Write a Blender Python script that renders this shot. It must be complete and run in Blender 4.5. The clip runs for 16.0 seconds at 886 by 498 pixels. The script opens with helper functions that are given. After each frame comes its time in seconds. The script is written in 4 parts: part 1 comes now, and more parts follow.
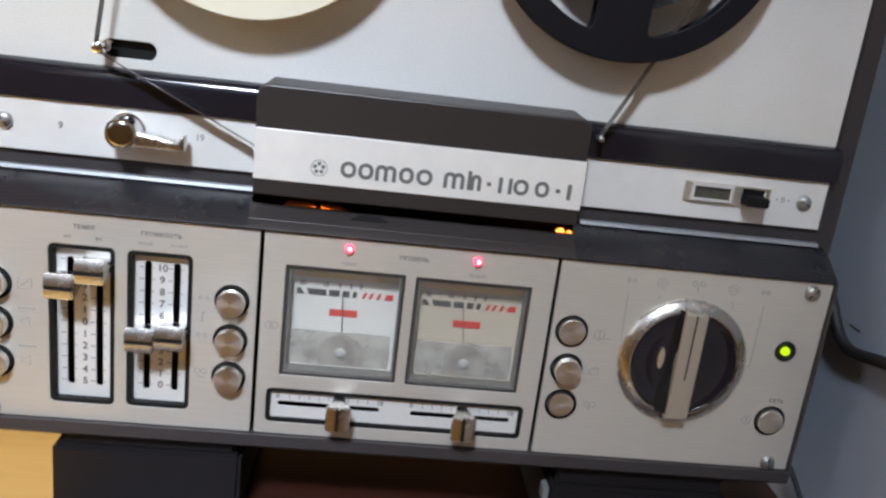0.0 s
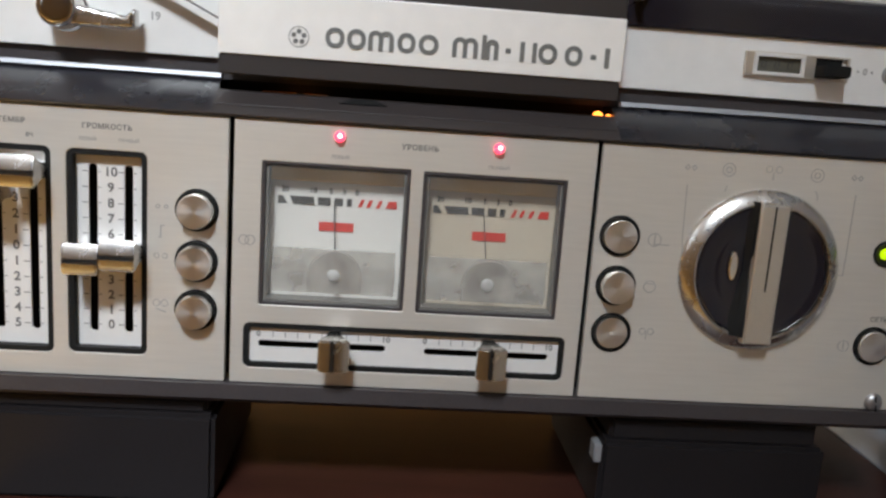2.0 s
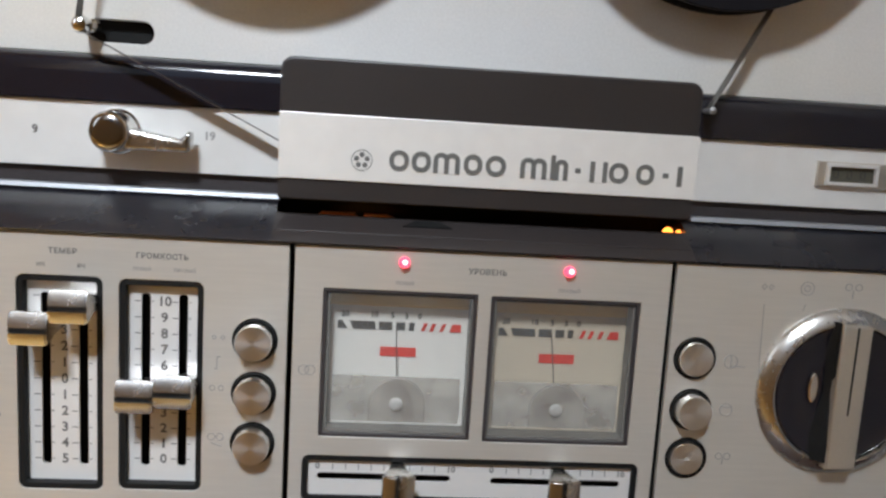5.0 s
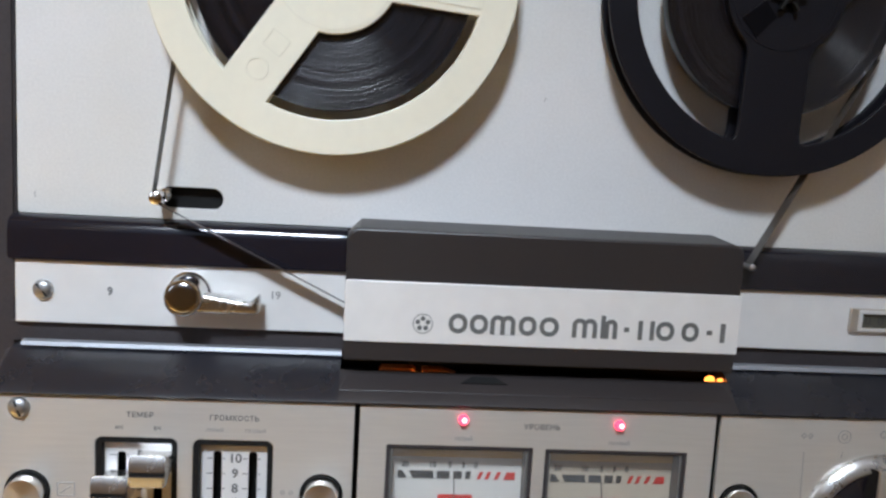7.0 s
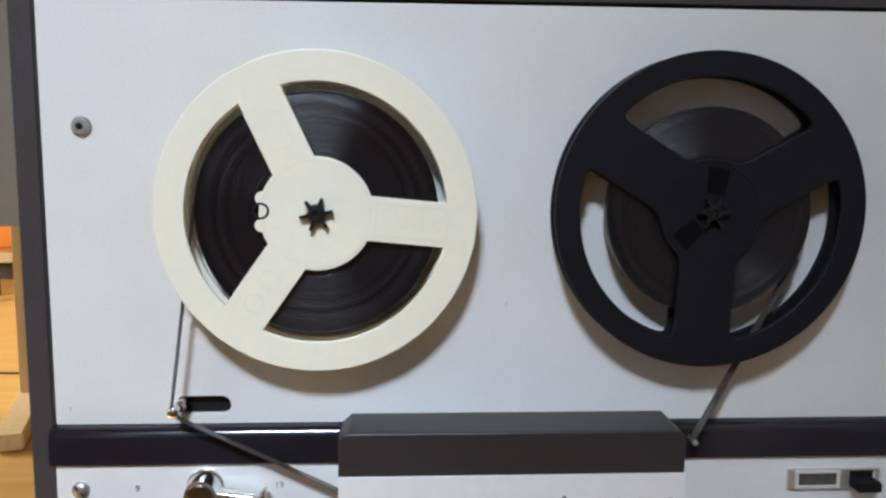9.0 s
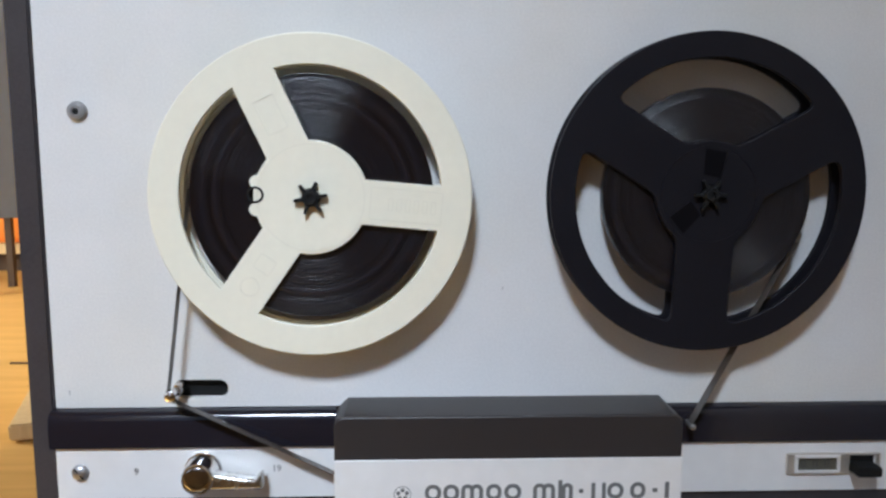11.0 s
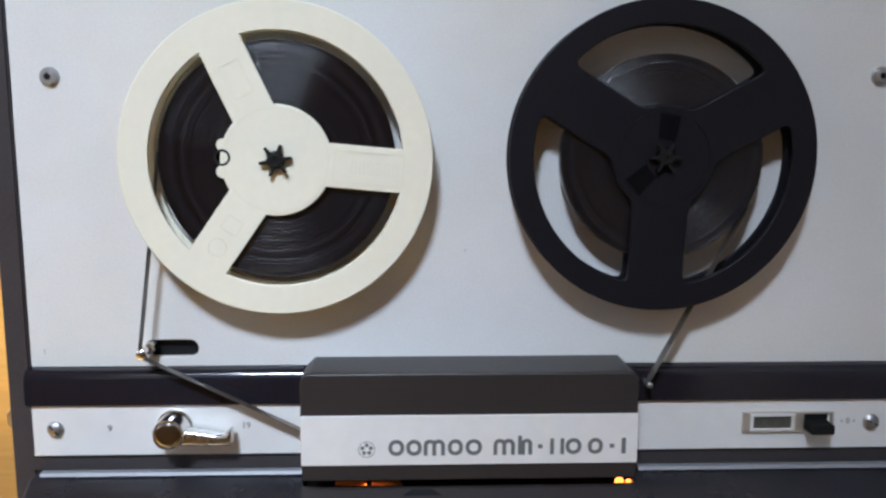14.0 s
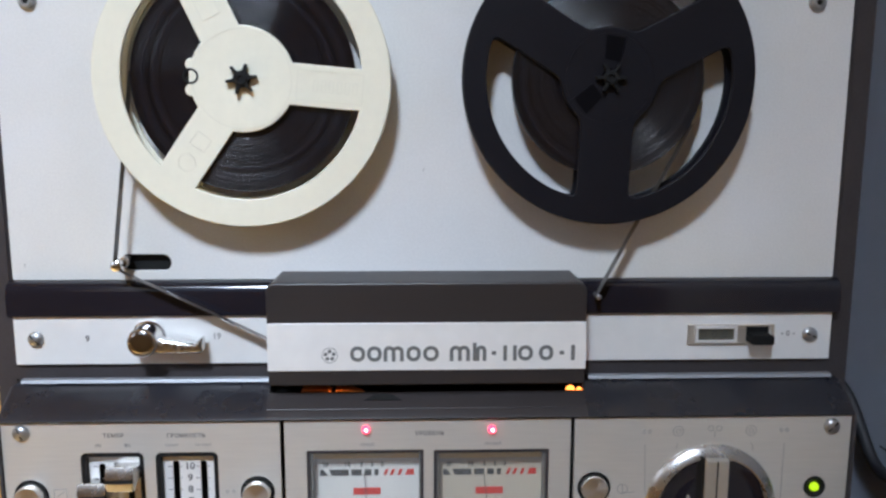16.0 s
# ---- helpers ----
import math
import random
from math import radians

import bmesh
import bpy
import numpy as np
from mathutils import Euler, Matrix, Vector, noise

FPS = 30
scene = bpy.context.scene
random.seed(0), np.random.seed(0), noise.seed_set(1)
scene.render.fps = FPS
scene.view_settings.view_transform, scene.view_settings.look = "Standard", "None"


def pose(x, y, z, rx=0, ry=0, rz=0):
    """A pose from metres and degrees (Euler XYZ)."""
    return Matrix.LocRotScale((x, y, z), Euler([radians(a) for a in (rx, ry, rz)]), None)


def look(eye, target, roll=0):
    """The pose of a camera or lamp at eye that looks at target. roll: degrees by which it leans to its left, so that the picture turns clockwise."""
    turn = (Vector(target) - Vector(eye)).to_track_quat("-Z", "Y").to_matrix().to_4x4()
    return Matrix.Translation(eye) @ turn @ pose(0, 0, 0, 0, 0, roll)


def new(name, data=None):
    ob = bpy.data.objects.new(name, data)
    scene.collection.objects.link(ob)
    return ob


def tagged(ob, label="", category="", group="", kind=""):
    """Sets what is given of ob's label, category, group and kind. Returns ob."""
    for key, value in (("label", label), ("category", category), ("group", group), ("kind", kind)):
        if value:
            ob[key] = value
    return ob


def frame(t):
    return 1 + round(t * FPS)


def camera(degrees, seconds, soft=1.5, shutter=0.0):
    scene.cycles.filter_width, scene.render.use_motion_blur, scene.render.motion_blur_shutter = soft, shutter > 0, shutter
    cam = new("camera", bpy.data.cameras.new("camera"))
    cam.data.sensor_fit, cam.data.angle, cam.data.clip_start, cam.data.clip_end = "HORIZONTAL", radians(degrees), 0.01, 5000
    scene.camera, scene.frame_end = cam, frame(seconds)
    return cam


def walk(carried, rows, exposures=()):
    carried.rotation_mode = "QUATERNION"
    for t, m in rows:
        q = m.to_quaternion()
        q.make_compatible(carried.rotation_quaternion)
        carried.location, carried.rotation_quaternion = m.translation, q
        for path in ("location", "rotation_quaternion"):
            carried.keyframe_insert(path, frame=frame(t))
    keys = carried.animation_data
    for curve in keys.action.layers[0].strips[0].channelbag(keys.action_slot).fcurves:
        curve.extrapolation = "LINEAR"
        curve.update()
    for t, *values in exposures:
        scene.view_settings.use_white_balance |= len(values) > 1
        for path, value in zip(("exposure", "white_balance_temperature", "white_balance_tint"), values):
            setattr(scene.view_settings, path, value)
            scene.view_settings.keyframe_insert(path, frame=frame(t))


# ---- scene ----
cam = camera(57.5, 16.0, soft=2.5)
PATH = [
    (0, (-0.024, -0.431, 0.303), (0.168, 1.483, -0.245), 7.0),
    (0.5, (-0.018, -0.394, 0.264), (0.144, 1.546, -0.192), 6.3),
    (1, (-0.005, -0.385, 0.232), (0.153, 1.565, -0.184), 5.5),
    (1.5, (-0.005, -0.379, 0.213), (0.149, 1.578, -0.172), 4.3),
    (2, (-0.012, -0.371, 0.203), (0.14, 1.588, -0.166), 4.1),
    (2.5, (-0.018, -0.349, 0.195), (0.131, 1.613, -0.163), 3.7),
    (3, (-0.02, -0.343, 0.196), (0.119, 1.622, -0.145), 3.6),
    (3.5, (-0.024, -0.342, 0.202), (0.113, 1.625, -0.132), 3.5),
    (4, (-0.028, -0.343, 0.216), (0.113, 1.627, -0.099), 3.5),
    (6.5, (-0.067, -0.354, 0.276), (0.104, 1.62, 0.002), 3.4),
    (7, (-0.071, -0.355, 0.297), (0.091, 1.622, 0.044), 3.2),
    (7.5, (-0.068, -0.365, 0.317), (0.091, 1.614, 0.08), 2.8),
    (8, (-0.067, -0.38, 0.359), (0.075, 1.6, 0.12), 1.8),
    (8.5, (-0.064, -0.391, 0.388), (0.07, 1.59, 0.142), 0.7),
    (9, (-0.055, -0.396, 0.398), (0.056, 1.584, 0.145), 0.5),
    (11.5, (-0.045, -0.396, 0.392), (0.028, 1.583, 0.109), 0.2),
    (12, (-0.044, -0.396, 0.39), (0.025, 1.582, 0.101), 0.2),
    (12.5, (-0.045, -0.397, 0.39), (0.021, 1.581, 0.104), 0.2),
    (13, (-0.041, -0.399, 0.388), (0.018, 1.578, 0.096), 0.2),
    (13.5, (-0.029, -0.405, 0.387), (0.035, 1.573, 0.093), 0.2),
    (14, (-0.027, -0.41, 0.381), (0.045, 1.567, 0.088), 0.2),
    (14.5, (-0.023, -0.416, 0.372), (0.048, 1.559, 0.067), 0.2),
    (15, (-0.019, -0.425, 0.358), (0.054, 1.55, 0.049), 0.2),
    (15.5, (-0.01, -0.433, 0.352), (0.063, 1.541, 0.041), 0.2),
    (16, (-0.007, -0.439, 0.346), (0.069, 1.535, 0.03), 0.2),
]
walk(cam, [(t, look(eye, target, roll)) for t, eye, target, roll in PATH], [(0, 2.49, 7250, 10), (0.5, 2.36, 7450, 10), (1, 2.40, 7700, 10), (2, 2.41, 7900, 10), (4, 2.33, 7900, 10), (7, 2.28, 7150, 10), (9, 2.24, 6900, 10), (13, 2.23, 6800, 10), (16, 2.36, 6800, 10)])

# ---------------------------------------------------------------- world and light
world = bpy.data.worlds.new("daylight")
scene.world = world
world.use_nodes = True
wn = world.node_tree
sky = wn.nodes.new("ShaderNodeTexSky")
sky.sky_type = "NISHITA"
sky.sun_disc = False
sky.sun_elevation = radians(62)
sky.sun_rotation = radians(153)
wn.nodes["Background"].inputs["Strength"].default_value = 0.02
wn.links.new(sky.outputs["Color"], wn.nodes["Background"].inputs["Color"])


def window_light(name, x, y, z, w, h, target, power, colour):
    d = bpy.data.lights.new(name, "AREA")
    d.shape, d.size, d.size_y, d.energy, d.color = "RECTANGLE", w, h, power, colour
    ob = new(name, d)
    ob.matrix_world = look((x, y, z), target)
    return ob


window_light("window_light", -0.45, -1.90, 2.33, 0.46, 0.46, (0.0, 0.0, 0.30), 40, (0.585, 0.715, 0.915))
# lamp for an added, unseen window, to brighten floor and board at left
window_light("window_light", -2.1, -1.12, 1.25, 1.1, 1.2, (-2.0, 3.0, 0.2), 2.4, (0.66, 0.78, 0.97))
window_light("far_window_light", -3.97, 2.6, 0.95, 1.9, 1.5, (0.0, 2.6, 0.95), 38, (1.0, 0.92, 0.80))
sun = bpy.data.lights.new("sun", "SUN")
sun.energy, sun.angle, sun.color = 4.5, radians(0.5), (1.0, 0.94, 0.84)
new("sun", sun).matrix_world = look((0.25 * 3, -0.50 * 3, 0.95 * 3), (0, 0, 0))

# ---------------------------------------------------------------- materials


def mat(name, colour, rough=0.5, metal=0.0, vary=0.08, scale=30.0, stretch=(1, 1, 1), bump=0.0, fine=None,
        stain=0.0, stain_scale=6.0, coat=0.0, rough_vary=0.08, spec=0.5):
    m = bpy.data.materials.new(name)
    m.use_nodes = True
    nt = m.node_tree
    b = nt.nodes["Principled BSDF"]
    b.inputs["Metallic"].default_value = metal
    b.inputs["Coat Weight"].default_value = coat
    b.inputs["Coat Roughness"].default_value = 0.08
    b.inputs["Specular IOR Level"].default_value = spec
    tc = nt.nodes.new("ShaderNodeTexCoord")
    mp = nt.nodes.new("ShaderNodeMapping")
    mp.inputs["Scale"].default_value = stretch
    nt.links.new(tc.outputs["Object"], mp.inputs["Vector"])
    n1 = nt.nodes.new("ShaderNodeTexNoise")
    n1.inputs["Scale"].default_value = fine or scale * 14
    n1.inputs["Detail"].default_value = 5
    nt.links.new(mp.outputs["Vector"], n1.inputs["Vector"])
    n2 = nt.nodes.new("ShaderNodeTexNoise")
    n2.inputs["Scale"].default_value = stain_scale if stain else scale
    n2.inputs["Detail"].default_value = 6
    n2.inputs["Roughness"].default_value = 0.65
    nt.links.new(tc.outputs["Object"], n2.inputs["Vector"])
    add = nt.nodes.new("ShaderNodeMath")
    add.operation = "MULTIPLY_ADD"
    add.inputs[1].default_value = 0.5
    nt.links.new(n1.outputs["Fac"], add.inputs[0])
    half = nt.nodes.new("ShaderNodeMath")
    half.operation = "MULTIPLY"
    half.inputs[1].default_value = 0.5
    nt.links.new(n2.outputs["Fac"], half.inputs[0])
    nt.links.new(half.outputs[0], add.inputs[2])
    ramp = nt.nodes.new("ShaderNodeMapRange")
    ramp.inputs["From Min"].default_value, ramp.inputs["From Max"].default_value = 0.25, 0.75
    ramp.inputs["To Min"].default_value, ramp.inputs["To Max"].default_value = 1 - vary - stain, 1 + vary
    nt.links.new(add.outputs[0], ramp.inputs["Value"])
    mul = nt.nodes.new("ShaderNodeVectorMath")
    mul.operation = "SCALE"
    mul.inputs[0].default_value = colour
    nt.links.new(ramp.outputs["Result"], mul.inputs["Scale"])
    nt.links.new(mul.outputs["Vector"], b.inputs["Base Color"])
    rr = nt.nodes.new("ShaderNodeMapRange")
    rr.inputs["To Min"].default_value, rr.inputs["To Max"].default_value = max(0.02, rough - rough_vary), min(1, rough + rough_vary)
    nt.links.new(n2.outputs["Fac"], rr.inputs["Value"])
    nt.links.new(rr.outputs["Result"], b.inputs["Roughness"])
    if bump:
        bp = nt.nodes.new("ShaderNodeBump")
        bp.inputs["Strength"].default_value = bump
        bp.inputs["Distance"].default_value = 0.0004
        nt.links.new(n1.outputs["Fac"], bp.inputs["Height"])
        nt.links.new(bp.outputs["Normal"], b.inputs["Normal"])
    return m


def glow(name, colour, strength, base=(0.3, 0.02, 0.02)):
    m = bpy.data.materials.new(name)
    m.use_nodes = True
    b = m.node_tree.nodes["Principled BSDF"]
    b.inputs["Base Color"].default_value = (*base, 1)
    b.inputs["Roughness"].default_value = 0.2
    b.inputs["Emission Color"].default_value = (*colour, 1)
    b.inputs["Emission Strength"].default_value = strength
    return m


def clear(name, tint=(1, 1, 1), rough=0.0, mix=0.0, ior=1.45):
    """Clear plastic: a sheer pane with its own gloss, clouded by mix."""
    m = bpy.data.materials.new(name)
    m.use_nodes = True
    nt = m.node_tree
    out, b = nt.nodes["Material Output"], nt.nodes["Principled BSDF"]
    b.inputs["Base Color"].default_value = (*tint, 1)
    b.inputs["Roughness"].default_value = rough
    t = nt.nodes.new("ShaderNodeBsdfTransparent")
    t.inputs["Color"].default_value = (*tint, 1)
    g = nt.nodes.new("ShaderNodeBsdfGlossy")
    g.inputs["Roughness"].default_value = rough
    fr = nt.nodes.new("ShaderNodeFresnel")
    fr.inputs["IOR"].default_value = ior
    a = nt.nodes.new("ShaderNodeMixShader")
    nt.links.new(fr.outputs[0], a.inputs[0])
    nt.links.new(t.outputs[0], a.inputs[1])
    nt.links.new(g.outputs[0], a.inputs[2])
    c = nt.nodes.new("ShaderNodeMixShader")
    tc = nt.nodes.new("ShaderNodeTexCoord")
    smear = nt.nodes.new("ShaderNodeTexNoise")
    smear.inputs["Scale"].default_value, smear.inputs["Detail"].default_value = 90, 7
    nt.links.new(tc.outputs["Object"], smear.inputs["Vector"])
    haze = nt.nodes.new("ShaderNodeMapRange")
    haze.inputs["From Min"].default_value, haze.inputs["From Max"].default_value = 0.3, 0.7
    haze.inputs["To Min"].default_value, haze.inputs["To Max"].default_value = mix * 0.65, min(0.95, mix * 1.35)
    nt.links.new(smear.outputs["Fac"], haze.inputs["Value"])
    nt.links.new(haze.outputs["Result"], c.inputs[0])
    nt.links.new(a.outputs[0], c.inputs[1])
    nt.links.new(b.outputs[0], c.inputs[2])
    nt.links.new(c.outputs[0], out.inputs["Surface"])
    return m


def wood(name, light, dark, along=(1.2, 14, 14), scale=4.0, rough=0.4):
    m = mat(name, light, rough, 0, 0.05, 12)
    nt = m.node_tree
    b = nt.nodes["Principled BSDF"]
    tc = nt.nodes.new("ShaderNodeTexCoord")
    mp = nt.nodes.new("ShaderNodeMapping")
    mp.inputs["Scale"].default_value = along
    nt.links.new(tc.outputs["Object"], mp.inputs["Vector"])
    n = nt.nodes.new("ShaderNodeTexNoise")
    n.inputs["Scale"].default_value = scale
    n.inputs["Detail"].default_value = 8
    n.inputs["Distortion"].default_value = 0.6
    nt.links.new(mp.outputs["Vector"], n.inputs["Vector"])
    cr = nt.nodes.new("ShaderNodeValToRGB")
    cr.color_ramp.elements[0].color, cr.color_ramp.elements[0].position = (*dark, 1), 0.32
    cr.color_ramp.elements[1].color, cr.color_ramp.elements[1].position = (*light, 1), 0.62
    nt.links.new(n.outputs["Fac"], cr.inputs["Fac"])
    nt.links.new(cr.outputs["Color"], b.inputs["Base Color"])
    return m


PLATE = mat("satin_aluminium_plate", (0.74, 0.732, 0.72), 0.55, 0.05, 0.045, 5, (1, 1, 1), 0.06, 900, 0.12, 9, spec=0.3)


def tarnish(m, tint, scale, low, high, most):
    """Large soft noise patches of a tint multiplied into a material's colour."""
    nt = m.node_tree
    b = nt.nodes["Principled BSDF"]
    base = b.inputs["Base Color"].links[0].from_socket
    tc = nt.nodes.new("ShaderNodeTexCoord")
    n = nt.nodes.new("ShaderNodeTexNoise")
    n.inputs["Scale"].default_value, n.inputs["Detail"].default_value, n.inputs["Roughness"].default_value = scale, 4, 0.55
    nt.links.new(tc.outputs["Object"], n.inputs["Vector"])
    r = nt.nodes.new("ShaderNodeMapRange")
    r.inputs["From Min"].default_value, r.inputs["From Max"].default_value, r.inputs["To Max"].default_value = low, high, most
    nt.links.new(n.outputs["Fac"], r.inputs["Value"])
    mix = nt.nodes.new("ShaderNodeMix")
    mix.data_type, mix.blend_type = "RGBA", "MULTIPLY"
    nt.links.new(r.outputs["Result"], mix.inputs["Factor"])
    nt.links.new(base, mix.inputs["A"])
    mix.inputs["B"].default_value = (*tint, 1)
    nt.links.new(mix.outputs["Result"], b.inputs["Base Color"])


tarnish(PLATE, (0.90, 0.86, 0.74), 5.0, 0.42, 0.70, 0.55)
PANEL = mat("brushed_aluminium", (0.68, 0.648, 0.595), 0.40, 0.5, 0.06, 9, (0.06, 1, 1), 0.10, 700, 0.03, 10)
WHITE = mat("off_white_lacquer", (0.84, 0.832, 0.81), 0.38, 0.2, 0.03, 8, stain=0.05, stain_scale=9)
LIP = mat("brown_grey_plastic", (0.031, 0.025, 0.0245), 0.40, 0, 0.15, 25, bump=0.2, fine=900, spec=0.35)
CASE = mat("dark_brown_plastic", (0.046, 0.039, 0.040), 0.48, 0, 0.25, 25, bump=0.25, fine=900, spec=0.35)
COVER = mat("dark_grey_brown_plastic", (0.027, 0.0225, 0.022), 0.42, 0, 0.12, 25, bump=0.2, fine=1400, rough_vary=0.05, spec=0.5)
GLOSS = mat("black_gloss_paint", (0.011, 0.010, 0.015), 0.12, 0, 0.2, 20, stain=0.1, spec=0.55)
SHELF = mat("worn_black_paint", (0.016, 0.0155, 0.020), 0.27, 0, 0.2, 20, stain=0.15, stain_scale=14, rough_vary=0.14, spec=0.6)
VOID = mat("black_cavity", (0.0045, 0.004, 0.005), 0.9, 0, 0.2, 40, spec=0.05)
BLACK = mat("black_matte", (0.009, 0.009, 0.009), 0.6, 0, 0.3, 40, spec=0.2)
CHROME = mat("worn_chrome", (0.80, 0.79, 0.77), 0.14, 1.0, 0.08, 60, rough_vary=0.06)
TURNED = mat("turned_aluminium", (0.84, 0.82, 0.80), 0.38, 1.0, 0.08, 60, bump=0.05, fine=2500)
SATIN = mat("satin_chrome", (0.60, 0.59, 0.57), 0.27, 1.0, 0.08, 60)
for rings in (TURNED,):
    tang = rings.node_tree.nodes.new("ShaderNodeTangent")
    tang.direction_type, tang.axis = "RADIAL", "Y"
    bsdf = rings.node_tree.nodes["Principled BSDF"]
    bsdf.inputs["Anisotropic"].default_value = 0.45
    rings.node_tree.links.new(tang.outputs[0], bsdf.inputs["Tangent"])
LEVERFACE = mat("polished_lever_face", (0.32, 0.305, 0.30), 0.18, 1.0, 0.06, 60)
CAPM = mat("slider_chrome", (0.55, 0.53, 0.51), 0.26, 1.0, 0.08, 120)
GOLDEN = mat("champagne_metal", (0.62, 0.57, 0.50), 0.36, 0.75, 0.06, 60)
STEEL = mat("dull_steel", (0.43, 0.43, 0.43), 0.45, 1.0, 0.2, 200)
TRIM = mat("grey_metal_trim", (0.34, 0.35, 0.37), 0.5, 0.6, 0.1, 60)
INK = mat("grey_ink", (0.16, 0.155, 0.15), 0.6, 0, 0.2, 300)
PALE_INK = mat("faded_grey_ink", (0.36, 0.35, 0.34), 0.6, 0, 0.2, 300)
LETTER = mat("dark_grey_lettering", (0.17, 0.175, 0.17), 0.4, 0.2, 0.1, 200)
IVORY = mat("ivory_plastic", (0.80, 0.76, 0.62), 0.36, 0, 0.02, 15, stain=0.04, stain_scale=25, spec=0.4)
IVORY_RELIEF = mat("ivory_plastic_relief", (0.74, 0.70, 0.57), 0.42, 0, 0.02, 15)
REEL_BLACK = mat("black_reel_plastic", (0.0095, 0.009, 0.012), 0.42, 0, 0.2, 30, bump=0.08, fine=700, spec=0.18)
# right meter's dial, a darker tan than the left one
DIAL_TAN = mat("tan_dial", (0.55, 0.465, 0.365), 0.5, 0, 0.06, 40, stain=0.10, stain_scale=30)
DIAL = mat("cream_dial", (0.66, 0.63, 0.585), 0.5, 0, 0.03, 40)
WELL = mat("grey_brown_moulding", (0.12, 0.108, 0.095), 0.5, 0, 0.05, 60)
PIVOT = mat("grey_pivot_cap", (0.42, 0.40, 0.375), 0.4, 0, 0.2, 400)
DIAL_TINT = mat("tan_dial_strip", (0.68, 0.47, 0.22), 0.5, 0, 0.06, 60)
RED = mat("red_print", (0.62, 0.035, 0.025), 0.45, 0, 0.06, 80)
CHARCOAL = mat("charcoal_print", (0.05, 0.048, 0.046), 0.5, 0, 0.1, 80)
INSET = mat("white_inset_plate", (0.80, 0.79, 0.77), 0.4, 0.3, 0.03, 20)
SMOKE = clear("smoky_clear_plastic", (0.50, 0.46, 0.42), 0.10, 0.42)
# pale haze put into the colour for the cover's reflections and smudges
FOG = clear("hazed_clear_plastic", (0.66, 0.63, 0.59), 0.15, 0.30)
GLASS = clear("clear_meter_window", (0.97, 0.97, 0.96), 0.02, 0.03)
DRUM = mat("olive_grey_drum", (0.085, 0.08, 0.062), 0.4, 0, 0.2, 200)
RUBBER = mat("black_cable_rubber", (0.018, 0.018, 0.020), 0.55, 0, 0.2, 50)
TAPE = mat("brown_black_tape", (0.075, 0.064, 0.056), 0.30, 0, 0.1, 80)
BOXM = mat("dark_grey_plastic", (0.0118, 0.0100, 0.0108), 0.45, 0, 0.2, 20, bump=0.15, fine=600, spec=0.25)
SIDE = mat("blue_grey_enamel", (0.40, 0.45, 0.54), 0.45, 0, 0.03, 3, stain=0.06, stain_scale=5)
RED_LED = glow("red_lamp", (1.0, 0.07, 0.16), 0.45, (0.6, 0.03, 0.06))
LED_CORE = glow("red_lamp_core", (1.0, 0.55, 0.62), 0.9, (0.8, 0.3, 0.3))
GREEN_LED = glow("green_lamp", (0.46, 0.80, 0.02), 0.22, (0.1, 0.2, 0.0))
BULB = glow("orange_bulb", (1.0, 0.26, 0.05), 0.95, (0.5, 0.12, 0.03))
AMBER = mat("amber_plastic", (0.75, 0.22, 0.06), 0.35, 0, 0.15, 200)
DARKTOP = wood("dark_brown_veneer", (0.046, 0.013, 0.009), (0.024, 0.007, 0.005))
FLOOR = wood("yellow_floor_boards", (0.74, 0.48, 0.17), (0.64, 0.40, 0.13), (0.5, 5, 5), 3.0, 0.45)
PINE = wood("pale_pine", (0.78, 0.66, 0.42), (0.68, 0.55, 0.32), (14, 14, 1.2), 4.0, 0.5)
WALL = mat("warm_cream_wall", (0.48, 0.36, 0.22), 0.85, 0, 0.04, 4, bump=0.1, fine=60, stain=0.05, stain_scale=1.2)
# dark brown for the unseen wall, to dim bounce and reflections
DIMWALL = mat("unseen_brown_wall", (0.15, 0.102, 0.050), 0.85, 0, 0.08, 6, bump=0.1, fine=80, stain=0.08, stain_scale=1.5)
CEIL = mat("unseen_tan_ceiling", (0.32, 0.235, 0.115), 0.9, 0, 0.03, 4)
BOARD = mat("blue_grey_board", (0.44, 0.58, 0.82), 0.7, 0, 0.04, 3, stain=0.05, stain_scale=2)
ORANGE = mat("orange_upholstery", (0.80, 0.26, 0.035), 0.7, 0, 0.06, 14, bump=0.2, fine=300)
DARKWOOD = mat("dark_stained_wood", (0.055, 0.035, 0.026), 0.5, 0, 0.2, 20)
FRAME = mat("white_window_frame", (0.78, 0.78, 0.76), 0.4, 0, 0.03, 6)


